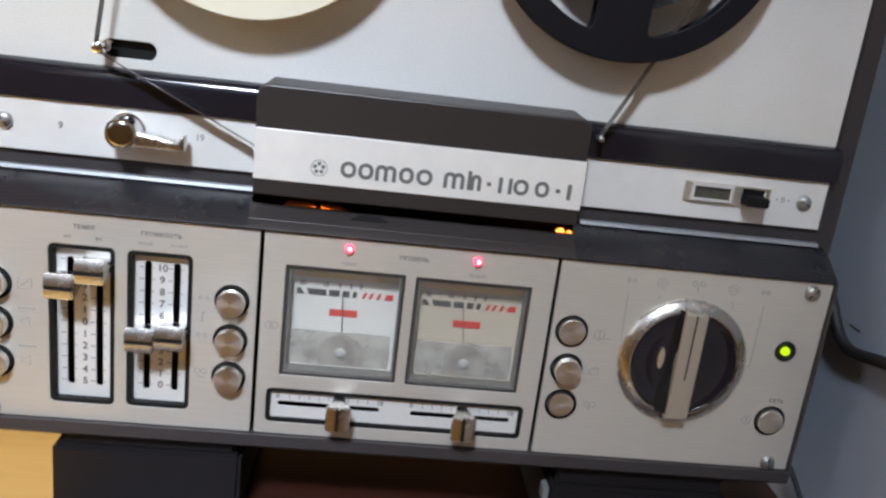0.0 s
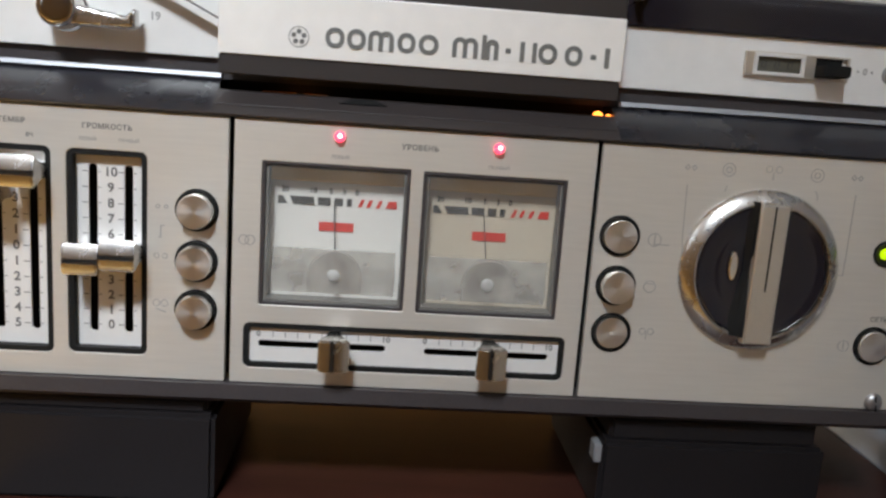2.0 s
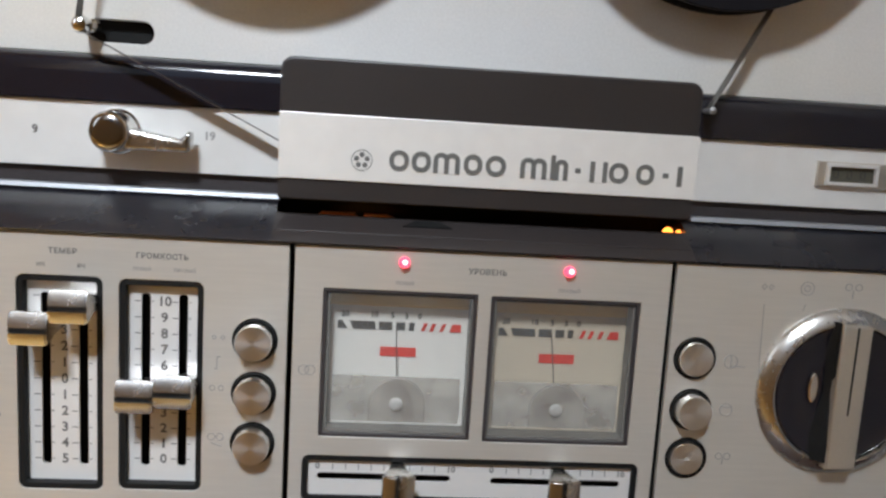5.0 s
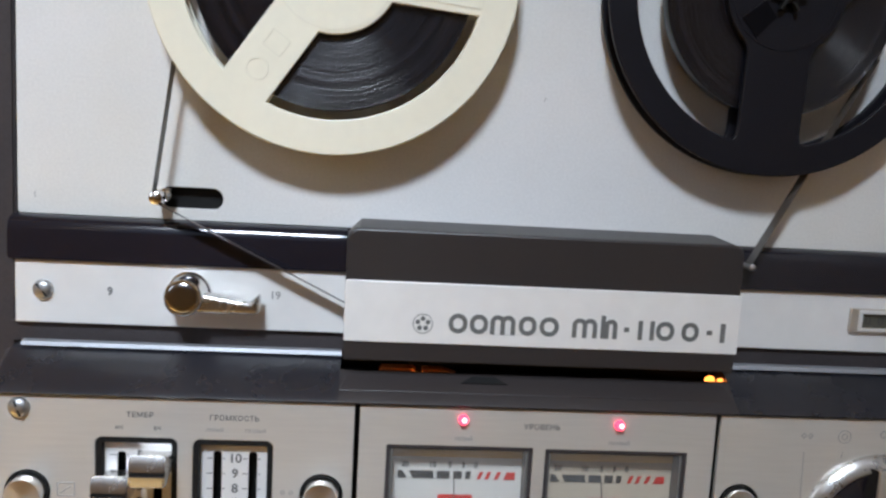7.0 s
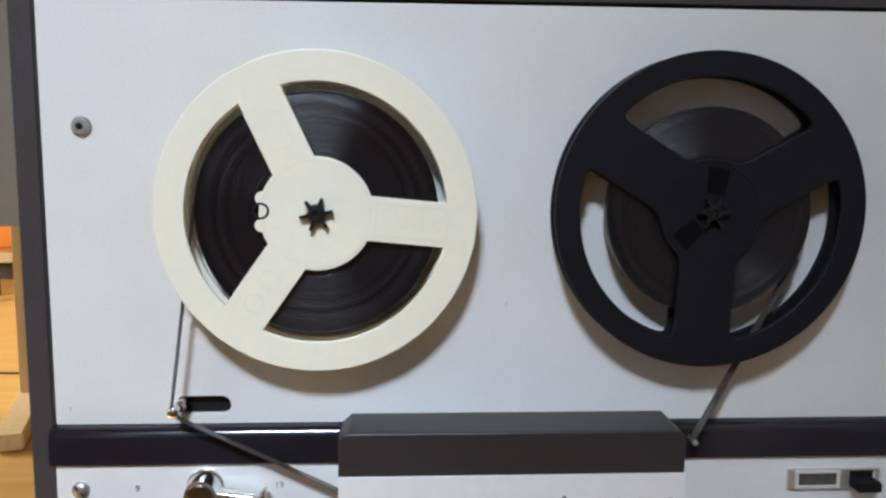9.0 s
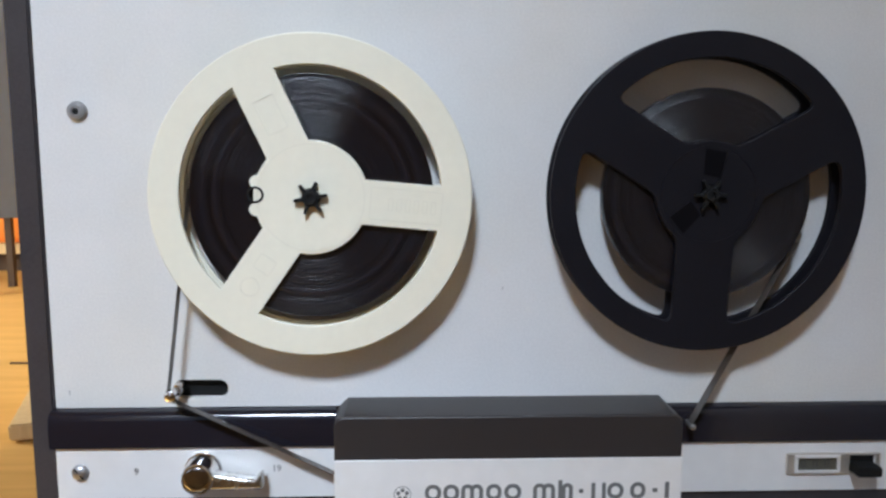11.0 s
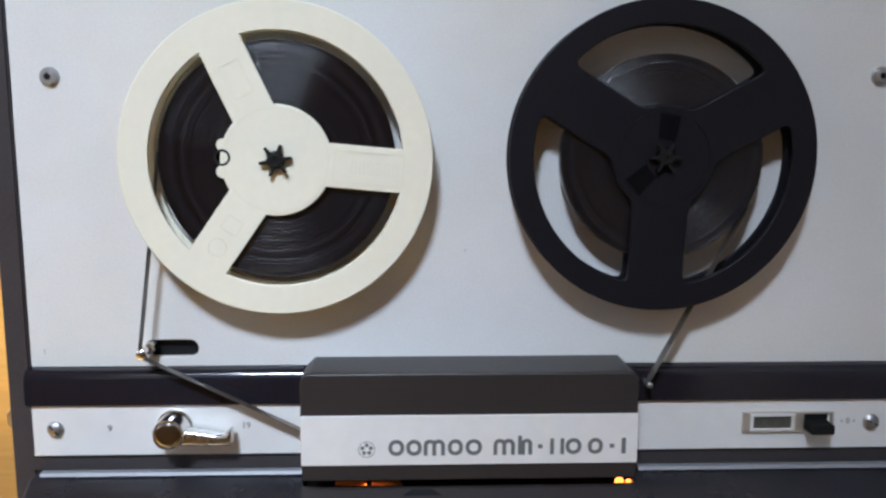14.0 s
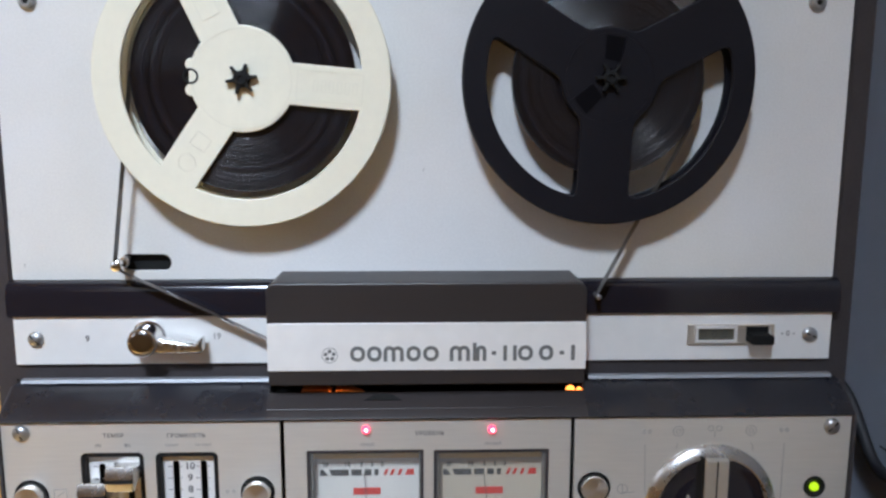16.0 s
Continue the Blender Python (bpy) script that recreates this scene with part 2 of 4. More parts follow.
def tape_side(name, colour):
    """Edges of a wound tape: concentric windings that catch light across the radius."""
    m = mat(name, colour, 0.22, 0.0, 0.02, 30, spec=0.38, rough_vary=0.02)
    nt = m.node_tree
    b = nt.nodes["Principled BSDF"]
    tc = nt.nodes.new("ShaderNodeTexCoord")
    sp = nt.nodes.new("ShaderNodeSeparateXYZ")
    nt.links.new(tc.outputs["Object"], sp.inputs[0])
    cb = nt.nodes.new("ShaderNodeCombineXYZ")
    nt.links.new(sp.outputs["X"], cb.inputs["X"])
    nt.links.new(sp.outputs["Z"], cb.inputs["Y"])
    ln = nt.nodes.new("ShaderNodeVectorMath")
    ln.operation = "LENGTH"
    nt.links.new(cb.outputs[0], ln.inputs[0])
    n = nt.nodes.new("ShaderNodeTexNoise")
    n.noise_dimensions = "1D"
    n.inputs["Scale"].default_value = 300
    n.inputs["Detail"].default_value = 6
    n.inputs["Roughness"].default_value = 0.7
    nt.links.new(ln.outputs["Value"], n.inputs["W"])
    bp = nt.nodes.new("ShaderNodeBump")
    bp.inputs["Strength"].default_value = 0.8
    bp.inputs["Distance"].default_value = 0.0006
    nt.links.new(n.outputs["Fac"], bp.inputs["Height"])
    nt.links.new(bp.outputs["Normal"], b.inputs["Normal"])
    b.inputs["IOR"].default_value = 1.7
    tone = nt.nodes.new("ShaderNodeMapRange")
    tone.inputs["From Min"].default_value, tone.inputs["From Max"].default_value = 0.35, 0.68
    tone.inputs["To Min"].default_value, tone.inputs["To Max"].default_value = 0.55, 1.9
    nt.links.new(n.outputs["Fac"], tone.inputs["Value"])
    hue = nt.nodes.new("ShaderNodeVectorMath")
    hue.operation = "SCALE"
    hue.inputs[0].default_value = colour
    nt.links.new(tone.outputs["Result"], hue.inputs["Scale"])
    nt.links.new(hue.outputs["Vector"], b.inputs["Base Color"])
    b.inputs["Anisotropic"].default_value = 0.85
    b.inputs["Anisotropic Rotation"].default_value = 0.25
    tg = nt.nodes.new("ShaderNodeTangent")
    tg.direction_type, tg.axis = "RADIAL", "Y"
    nt.links.new(tg.outputs[0], b.inputs["Tangent"])
    return m


WOUND = tape_side("wound_tape_edges", (0.0055, 0.0052, 0.0075))

# ---------------------------------------------------------------- shapes
UP = Matrix.Rotation(radians(90), 4, "X")


def smooth(me, angle=24):
    me.shade_smooth()
    me.set_sharp_from_angle(angle=radians(angle))
    return me


def circ(cx, cz, r, n=40):
    return [(cx + r * math.cos(2 * math.pi * k / n), cz + r * math.sin(2 * math.pi * k / n)) for k in range(n)]


def rrect(x0, z0, x1, z1, r=0.0, n=5):
    if r <= 0:
        return [(x0, z0), (x1, z0), (x1, z1), (x0, z1)]
    out = []
    for cx, cz, a in ((x1 - r, z1 - r, 0), (x0 + r, z1 - r, 90), (x0 + r, z0 + r, 180), (x1 - r, z0 + r, 270)):
        for k in range(n + 1):
            t = radians(a + 90 * k / n)
            out.append((cx + r * math.cos(t), cz + r * math.sin(t)))
    return out


def plate(outlines, y, thick, bevel=0.0, m=None, steps=1):
    """A flat piece in the XZ plane with its front at y; the first outline is its rim, the others are holes."""
    cu = bpy.data.curves.new("outline", "CURVE")
    cu.dimensions, cu.fill_mode = "2D", "BOTH"
    for pts in outlines:
        s = cu.splines.new("POLY")
        s.points.add(len(pts) - 1)
        for p, (x, z) in zip(s.points, pts):
            p.co = (x, z, 0, 1)
        s.use_cyclic_u = True
    cu.extrude = max(thick / 2 - bevel, 1e-6)
    cu.bevel_depth, cu.bevel_resolution, cu.offset = bevel, steps, -bevel
    ob = bpy.data.objects.new("outline", cu)
    me = bpy.data.meshes.new_from_object(ob)
    bpy.data.objects.remove(ob)
    bpy.data.curves.remove(cu)
    me.transform(Matrix.Translation((0, y + thick / 2, 0)) @ UP)
    bm = bmesh.new()
    bm.from_mesh(me)
    bmesh.ops.remove_doubles(bm, verts=bm.verts, dist=1e-6)
    bm.normal_update()
    flat = {f: abs(f.normal.y) > 0.999 for f in bm.faces}
    for f in bm.faces:
        f.smooth = True
    for e in bm.edges:
        kinds = [flat[f] for f in e.link_faces]
        e.smooth = all(kinds) or (not any(kinds) and e.calc_face_angle(0) < radians(35))
    bm.to_mesh(me)
    bm.free()
    if m:
        me.transform(m)
    return me


def words(text, x, z, y, height, spread=1.0):
    """Flat lettering on a face at y, centred at x, z, with capitals of the given height."""
    cu = bpy.data.curves.new("text", "FONT")
    cu.body, cu.size, cu.align_x, cu.align_y = text, height / 0.70, "CENTER", "CENTER"
    cu.space_character, cu.extrude, cu.resolution_u, cu.offset = spread, 0.00004, 3, height * 0.035
    ob = bpy.data.objects.new("text", cu)
    me = bpy.data.meshes.new_from_object(ob)
    bpy.data.objects.remove(ob)
    me.transform(Matrix.Translation((x, y, z)) @ UP)
    return me


def mesh(verts, faces, name="part"):
    me = bpy.data.meshes.new(name)
    me.from_pydata(verts, [], faces)
    me.validate()
    bm = bmesh.new()
    bm.from_mesh(me)
    bmesh.ops.recalc_face_normals(bm, faces=bm.faces)
    bm.to_mesh(me)
    bm.free()
    return me


def lathe(profile, n=36, angle=35):
    """Rows of (radius, y) turned round the y axis."""
    v, f = [], []
    for r, y in profile:
        for k in range(n):
            a = 2 * math.pi * k / n
            v.append((r * math.cos(a), y, r * math.sin(a)))
    for i in range(len(profile) - 1):
        for k in range(n):
            j = (k + 1) % n
            f.append((i * n + k, i * n + j, (i + 1) * n + j, (i + 1) * n + k))
    f.append(tuple(range(n)))
    f.append(tuple(range((len(profile) - 1) * n, len(profile) * n)))
    return smooth(mesh(v, f), angle)


def bar(profile, x0, x1, bevel=0.0, angle=30):
    """Rows of (y, z) drawn out along x."""
    n = len(profile)
    v = [(x, y, z) for x in (x0, x1) for y, z in profile]
    f = [(k, (k + 1) % n, n + (k + 1) % n, n + k) for k in range(n)] + [tuple(range(n)), tuple(range(n, 2 * n))]
    me = mesh(v, f)
    if bevel:
        bm = bmesh.new()
        bm.from_mesh(me)
        ends = [e for e in bm.edges if abs(e.verts[0].co.x - e.verts[1].co.x) < 1e-7]
        bmesh.ops.bevel(bm, geom=ends, offset=bevel, segments=2, affect="EDGES", clamp_overlap=True)
        bm.to_mesh(me)
        bm.free()
    return smooth(me, angle)


def block(x0, x1, y0, y1, z0, z1, bevel=0.0, m=None):
    bm = bmesh.new()
    bmesh.ops.create_cube(bm, size=1)
    for v in bm.verts:
        v.co = Vector((x0 + (v.co.x + 0.5) * (x1 - x0), y0 + (v.co.y + 0.5) * (y1 - y0), z0 + (v.co.z + 0.5) * (z1 - z0)))
    if bevel:
        bmesh.ops.bevel(bm, geom=bm.edges[:], offset=bevel, segments=2, affect="EDGES", clamp_overlap=True)
    me = bpy.data.meshes.new("block")
    bm.to_mesh(me)
    bm.free()
    if m:
        me.transform(m)
    return smooth(me)


def tube(points, radius):
    cu = bpy.data.curves.new("tube", "CURVE")
    cu.dimensions, cu.bevel_depth, cu.bevel_resolution, cu.use_fill_caps = "3D", radius, 4, True
    s = cu.splines.new("NURBS")
    s.points.add(len(points) - 1)
    for p, c in zip(s.points, points):
        p.co = (*c, 1)
    s.use_endpoint_u, s.order_u, s.resolution_u = True, 4, 8
    ob = bpy.data.objects.new("tube", cu)
    me = bpy.data.meshes.new_from_object(ob)
    bpy.data.objects.remove(ob)
    return smooth(me, 60)


def thing(name, at, label, category, group=""):
    ob = new(name)
    ob.empty_display_size = 0.02
    ob.location = at
    return tagged(ob, label, category, group)


def part(name, me, material, parent, label="", at=None):
    """One mesh under a thing or a part. Built in the world's place, or with at: round its own origin."""
    if me.users == 0:
        me.materials.clear()
        me.materials.append(material)
        me.name = name
    ob = new(name, me)
    ob.parent = parent
    if at is not None:
        ob.location = at
    elif parent.parent is None:
        ob.matrix_parent_inverse = Matrix.Translation(-Vector(parent.location))
    return tagged(ob, label)


def solid(name, me, material, label, category, kind="", group=""):
    me.materials.append(material)
    me.name = name
    return tagged(new(name, me), label, category, group, kind)


# ---------------------------------------------------------------- the room
FZ = -0.5
solid("floor", block(-4, 2.2, -1.10, 6.0, FZ - 0.1, FZ), FLOOR, "yellow varnished wooden floor", "floor", "structure")
# ceiling out of view, tan only to warm the light it bounces
solid("ceiling", block(-4, 2.2, -1.10, 6.0, 2.12, 2.22), CEIL, "unseen ceiling, tan to warm the bounced light", "ceiling", "structure")
# unseen wall; the narrow opening cuts the lamp towards deck top and right
solid("wall_south", plate([rrect(-4, FZ, 2.2, 2.12), rrect(-2.70, 0.60, -1.50, 1.87), rrect(-0.66, 0.60, -0.17, 1.79)], -1.30, 0.2), DIMWALL,
      "unseen brown wall with two openings that shape the light", "wall", "structure")
solid("wall_north", block(-4, 2.2, 6.0, 6.15, FZ, 2.12), WALL, "cream painted back wall", "wall", "structure")
solid("wall_east", block(2.2, 2.35, -1.10, 6.0, FZ, 2.12), WALL, "cream painted side wall", "wall", "structure")
solid("wall_west", plate([rrect(-1.10, FZ, 6.0, 2.12), rrect(1.6, 0.15, 3.6, 1.75)], -0.15, 0.15, m=Matrix.Translation((-4.15, 0, 0)) @ Matrix.Rotation(radians(90), 4, "Z")),
      WALL, "cream painted wall with a wide window", "wall", "structure")
# frames out of view; the wide one is added with its lamp
for n, a, b, top in (("window_1", -0.66, -0.17, 1.79), ("added_window_2", -2.70, -1.50, 1.87)):
    solid(n, plate([rrect(a - 0.04, 0.56, b + 0.04, top + 0.04), rrect(a + 0.004, 0.604, b - 0.004, top - 0.004)], -1.34, 0.038, 0.004), FRAME, "unseen white window frame", "window", "structure")


# the wooden stand and what it carries
table = thing("table", (0, 0.1, FZ), "dark brown wooden stand under the tape recorder", "table")
part("tabletop", block(-0.185, 0.2745, -0.12, 0.42, -0.008, 0.016, 0.002), DARKTOP, table)
for x in (-0.16, 0.225):
    for y in (-0.09, 0.39):
        part("leg", block(x - 0.02, x + 0.02, y - 0.02, y + 0.02, FZ, -0.008, 0.003), DARKTOP, table)


def support(name, x0, x1, top, label, notch):
    ob = thing(name, ((x0 + x1) / 2, 0.02, 0.016), label, "box", "boxes under the recorder")
    body = part("body", block(x0, x1, -0.030, 0.075, 0.016, top, 0.0022), BOXM, ob)
    part("lid_rim", block(x0 + 0.004, x1 - 0.004, -0.0265, 0.072, top - 0.001, 0.0648, 0.0018), BOXM, ob)
    if notch:
        part("clip", block(x0 - 0.0035, x0 - 0.0002, -0.0312, -0.022, top - 0.010, top - 0.001, 0.0006), TRIM, ob, "small pale metal clip")
    return ob


support("support_box", -0.182, -0.081, 0.0580, "dark grey plastic box standing under the recorder", False)
support("support_box", 0.094, 0.201, 0.0535, "dark grey plastic box with a pale clip", True)

# tall enamelled cabinet beside the recorder
cab = thing("cabinet", (0.50, 0.1, FZ), "tall blue-grey enamelled cabinet with scuffed side", "cabinet")
part("body", block(0.275, 0.78, -0.45, 0.45, FZ + 0.03, 1.60, 0.006), SIDE, cab)
part("plinth", block(0.285, 0.77, -0.44, 0.44, FZ, FZ + 0.03), BLACK, cab)
part("scuff", block(0.2744, 0.2755, 0.002, 0.013, 0.1520, 0.1530, 0), CHARCOAL, cab, "short dark scratch")
part("scuff", block(0.2744, 0.2755, -0.0090, -0.0082, 0.1275, 0.1300, 0), INK, cab, "short dark scratch")

cable = thing("power_cable", (0.262, 0.05, 0.17), "black rubber power cable hanging beside the recorder", "cable")
part("cord", tube([(0.235, 0.16, 0.196), (0.246, 0.11, 0.194), (0.256, 0.070, 0.190), (0.266, 0.050, 0.184), (0.269, 0.033, 0.170), (0.269, 0.014, 0.145), (0.269, -0.004, 0.139),
                   (0.269, -0.036, 0.150), (0.269, -0.075, 0.150), (0.269, -0.105, 0.11), (0.269, -0.124, 0.03), (0.269, -0.128, -0.08), (0.269, -0.08, -0.3)], 0.0036), RUBBER, cable)
lead = thing("signal_cable", (0.26, 0.03, 0.05), "thin black lead hanging behind the recorder", "cable")
part("cord", tube([(0.247, 0.12, 0.09), (0.252, 0.07, 0.075), (0.262, 0.042, 0.062), (0.267, 0.018, 0.046), (0.268, -0.01, 0.026), (0.268, -0.03, 0.0185), (0.266, -0.06, 0.0180)], 0.0018), RUBBER, lead)

# display board on a sled foot, behind and to the side
BT = Matrix.Translation((-1.30, 2.325, 0)) @ Matrix.Rotation(radians(16), 4, "Z")
board = thing("display_board", (-1.30, 2.325, FZ), "blue-grey display board on pale wooden sled feet", "board")
part("panel", block(-1.50, 0.60, -0.012, 0.012, 0.125, 1.25, 0.003, BT), BOARD, board)
for dx in (0.0, -1.3):
    part("post", block(-0.03 + dx, 0.03 + dx, -0.02, 0.02, FZ + 0.055, 1.20, 0.003, BT @ Matrix.Translation((0, 0.034, 0))), PINE, board, "pale wooden post")
    part("foot", block(-0.042 + dx, 0.042 + dx, -0.42, 0.30, FZ + 0.006, FZ + 0.055, 0.006, BT), PINE, board, "pale wooden runner")

sofa = thing("sofa", (-2.4, 5.2, FZ), "orange upholstered sofa on a pale wooden rail", "sofa")
part("back", block(-4.0 + 0.05, -0.9, 4.95, 5.5, -0.305, 0.12, 0.03), ORANGE, sofa)
part("rail", block(-4.0 + 0.05, -0.9, 4.90, 5.5, -0.372, -0.308, 0.004), PINE, sofa, "pale wooden rail")
part("base", block(-4.0 + 0.05, -0.9, 5.02, 5.5, FZ, -0.372), DARKWOOD, sofa)

stool = thing("side_table", (-2.5, 4.4, FZ), "dark wooden side table with slim legs", "table")
part("tabletop", block(-2.9, -2.395, 4.15, 4.47, 0.005, 0.03, 0.003), DARKWOOD, stool)
for x in (-2.87, -2.425):
    for y in (4.18, 4.44):
        part("leg", block(x - 0.019, x + 0.019, y - 0.019, y + 0.019, FZ, 0.005), DARKWOOD, stool)

# thin dark strip across the floor boards
stick = solid("dark_strip", tube([(-1.63, 2.76, FZ + 0.004), (-1.56, 2.755, FZ + 0.006), (-1.48, 2.75, FZ + 0.004)], 0.004), DARKWOOD,
              "thin dark strip on the floor", "stick")

# ---------------------------------------------------------------- the tape recorder
CX = 0.003
rec = thing("tape_recorder", (CX, 0.05, 0.065), "silver and black reel-to-reel tape recorder, switched on", "tape recorder")
XL, XR = -0.2365, 0.2425
PY = -0.030

# case: two cheeks that follow the stepped front, top, base and back
cheek = [(0.16, 0.0655), (-0.0005, 0.0655), (-0.0005, 0.475), (0.004, 0.479), (0.16, 0.479)]
for a, b in ((XL, -0.2246), (0.2308, XR)):
    part("side_cheek", bar(cheek, a, b, 0.001), CASE, rec)
apron = [(-0.0006, 0.0655), (-0.0295, 0.0655), (-0.0315, 0.068), (-0.0315, 0.187), (-0.030, 0.1905), (-0.0125, 0.2025), (-0.0006, 0.2030)]
for a, b in ((-0.2236, -0.2222), (0.2314, 0.2330)):
    part("apron_side", bar(apron, a, b), CASE, rec)
part("top_rail", bar([(-0.0005, 0.4672), (-0.0005, 0.4755), (0.003, 0.479), (0.16, 0.479), (0.16, 0.4672)], -0.2246, 0.2308), CASE, rec)
part("base_rail", bar([(0.16, 0.0652), (-0.030, 0.0652), (-0.0325, 0.0675), (-0.0325, 0.0742), (0.16, 0.0742)], -0.2236, 0.2330), CASE, rec)
part("back", block(-0.2262, 0.2322, 0.150, 0.158, 0.0742, 0.4672), BLACK, rec)
part("inner_tray", block(-0.2262, 0.2322, 0.012, 0.016, 0.0742, 0.4672), BLACK, rec)
part("rim_shadow_gap", plate([rrect(-0.2246, 0.2585, 0.2308, 0.4672), rrect(-0.2232, 0.2605, 0.2292, 0.4642)], 0.0015, 0.004), BLACK, rec)

# deck plate with the slot of the tape arm
deck = part("deck_plate", plate([rrect(-0.2240, 0.2590, 0.2302, 0.4652, 0.0012), rrect(-0.1655, 0.2640, -0.1383, 0.2732, 0.0045)], 0.0, 0.004, 0.0004), PLATE, rec, "satin silver deck plate")
part("arm_slot", plate([rrect(-0.166, 0.2635, -0.138, 0.2735, 0.004)], 0.0045, 0.002), BLACK, deck, "black slot")
for x, z in ((-0.205, 0.4057), (0.2097, 0.4085)):
    part("deck_screw", lathe([(0.0048, 0.0), (0.0048, -0.0007), (0.0043, -0.0012), (0.0037, -0.0012), (0.0034, -0.0026), (0.0028, -0.0032), (0.0017, -0.0032), (0.0016, -0.0016)]), STEEL, deck, at=(x, 0, z))
    part("socket", lathe([(0.0016, -0.0017), (0.0016, -0.0026)], 6), BLACK, deck, at=(x, 0, z))
part("dent", tube([(-0.2165, -0.0002, 0.2660), (-0.2170, -0.0003, 0.2675), (-0.2166, -0.0002, 0.2685)], 0.0002), PALE_INK, deck, "small dark scratch")
part("dent", tube([(-0.0012, -0.0002, 0.3185), (-0.0006, -0.0003, 0.3196), (-0.0004, -0.0002, 0.3204)], 0.0002), PALE_INK, deck, "small dark scratch")

# glossy black band
band = [(0.004, 0.2588), (-0.0012, 0.2588), (-0.0032, 0.2580), (-0.0050, 0.2560), (-0.0058, 0.2535), (-0.0062, 0.2500), (-0.0062, 0.2402), (0.004, 0.2402)]
for a, b in ((-0.2262, -0.0835), (0.0855, 0.2330)):
    part("black_band", bar(band, a, b, 0.0008), GLOSS, rec, "glossy black trim band")

# narrow white strip
for a, b in ((-0.2235, -0.0835), (0.0855, 0.2292)):
    part("control_strip", plate([rrect(a, 0.2128, b, 0.2399, 0.0005)], -0.0045, 0.006, 0.0004), WHITE, rec, "off-white metal strip")
part("recess_strip", bar([(0.004, 0.2040), (-0.0020, 0.2040), (-0.0020, 0.2126), (0.004, 0.2126)], -0.2262, 0.2322), CASE, rec)

# sloping shelf in front of it, open in the middle under the head cover
slope = [(0.004, 0.1892), (-0.0312, 0.1892), (-0.0318, 0.1902), (-0.0306, 0.1915), (-0.0125, 0.2032), (-0.0105, 0.2038), (0.004, 0.2038)]
for a, b in ((-0.2222, -0.0845), (0.0865, 0.2314)):
    part("sloping_shelf", bar(slope, a, b), SHELF, rec, "glossy black sloping shelf")
    part("trim_line", bar([(-0.0070, 0.2039), (-0.0105, 0.2039), (-0.0122, 0.2046), (-0.0115, 0.2062), (-0.0085, 0.2066), (-0.0070, 0.2060)], a + 0.004, b - 0.004 if b > 0.2 else b), TRIM, rec, "thin bright metal trim")
part("shelf_lip", bar([(-0.010, 0.1892), (-0.0312, 0.1892), (-0.0318, 0.1902), (-0.0306, 0.1915), (-0.0265, 0.1942), (-0.0190, 0.1994), (-0.0165, 0.1999), (-0.0155, 0.1975)], -0.0845, 0.0865), LIP, rec)
part("lip_ramp", plate([[(-0.0843, 0.0), (0.0863, 0.0), (0.0835, 0.0092), (-0.0815, 0.0092)]], 0, 0.0012, 0.0003,
                       Matrix.Translation((0, -0.0273, 0.1941)) @ Matrix.Rotation(radians(-56.5), 4, "X")), LIP, rec)
part("finger_notch", plate([[(-0.033, 0.0052), (-0.013, 0.0052), (-0.018, 0.0090), (-0.028, 0.0090)]], -0.0006, 0.0004, 0,
                           Matrix.Translation((0, -0.0273, 0.1941)) @ Matrix.Rotation(radians(-56.5), 4, "X")), BLACK, rec)
part("slot_floor", block(-0.0845, 0.0865, -0.0150, 0.010, 0.1900, 0.1935), BLACK, rec)

# lamps and guides seen in the slot
for x, r in ((0.0800, 0.0025), (0.0848, 0.0015)):
    b = part("indicator_bulb", lathe([(0.0004, -r), (r * 0.7, -r * 0.7), (r, 0), (r * 0.7, r * 0.7), (0.0004, r)], 16), BULB, rec, "glowing orange bulb", at=Vector((x, -0.0138, 0.1992)) - rec.location)
part("lamp_cap", block(-0.068, -0.052, -0.0135, -0.006, 0.1936, 0.2002, 0.001), AMBER, rec, "amber plastic cap")
part("lamp_cap", plate([[(-0.049, 0.1936), (-0.031, 0.1936), (-0.0345, 0.1985), (-0.040, 0.2002), (-0.049, 0.2002)]], -0.0135, 0.006, 0.0005), AMBER, rec, "amber plastic cap")
# unseen point lamp, added to brighten the amber pieces
slot_fill_lamp = bpy.data.lights.new("slot_fill_lamp", "POINT")
slot_fill_lamp.energy, slot_fill_lamp.color, slot_fill_lamp.shadow_soft_size = 0.0030, (1.0, 0.5, 0.15), 0.002
new("slot_fill_lamp", slot_fill_lamp).location = (-0.050, -0.0150, 0.1962)
for x in (0.0105, 0.0195):
    part("tape_guide", lathe([(0.0022, -0.012), (0.0022, -0.006)], 16), STEEL, rec, at=(x, 0, 0.1992))

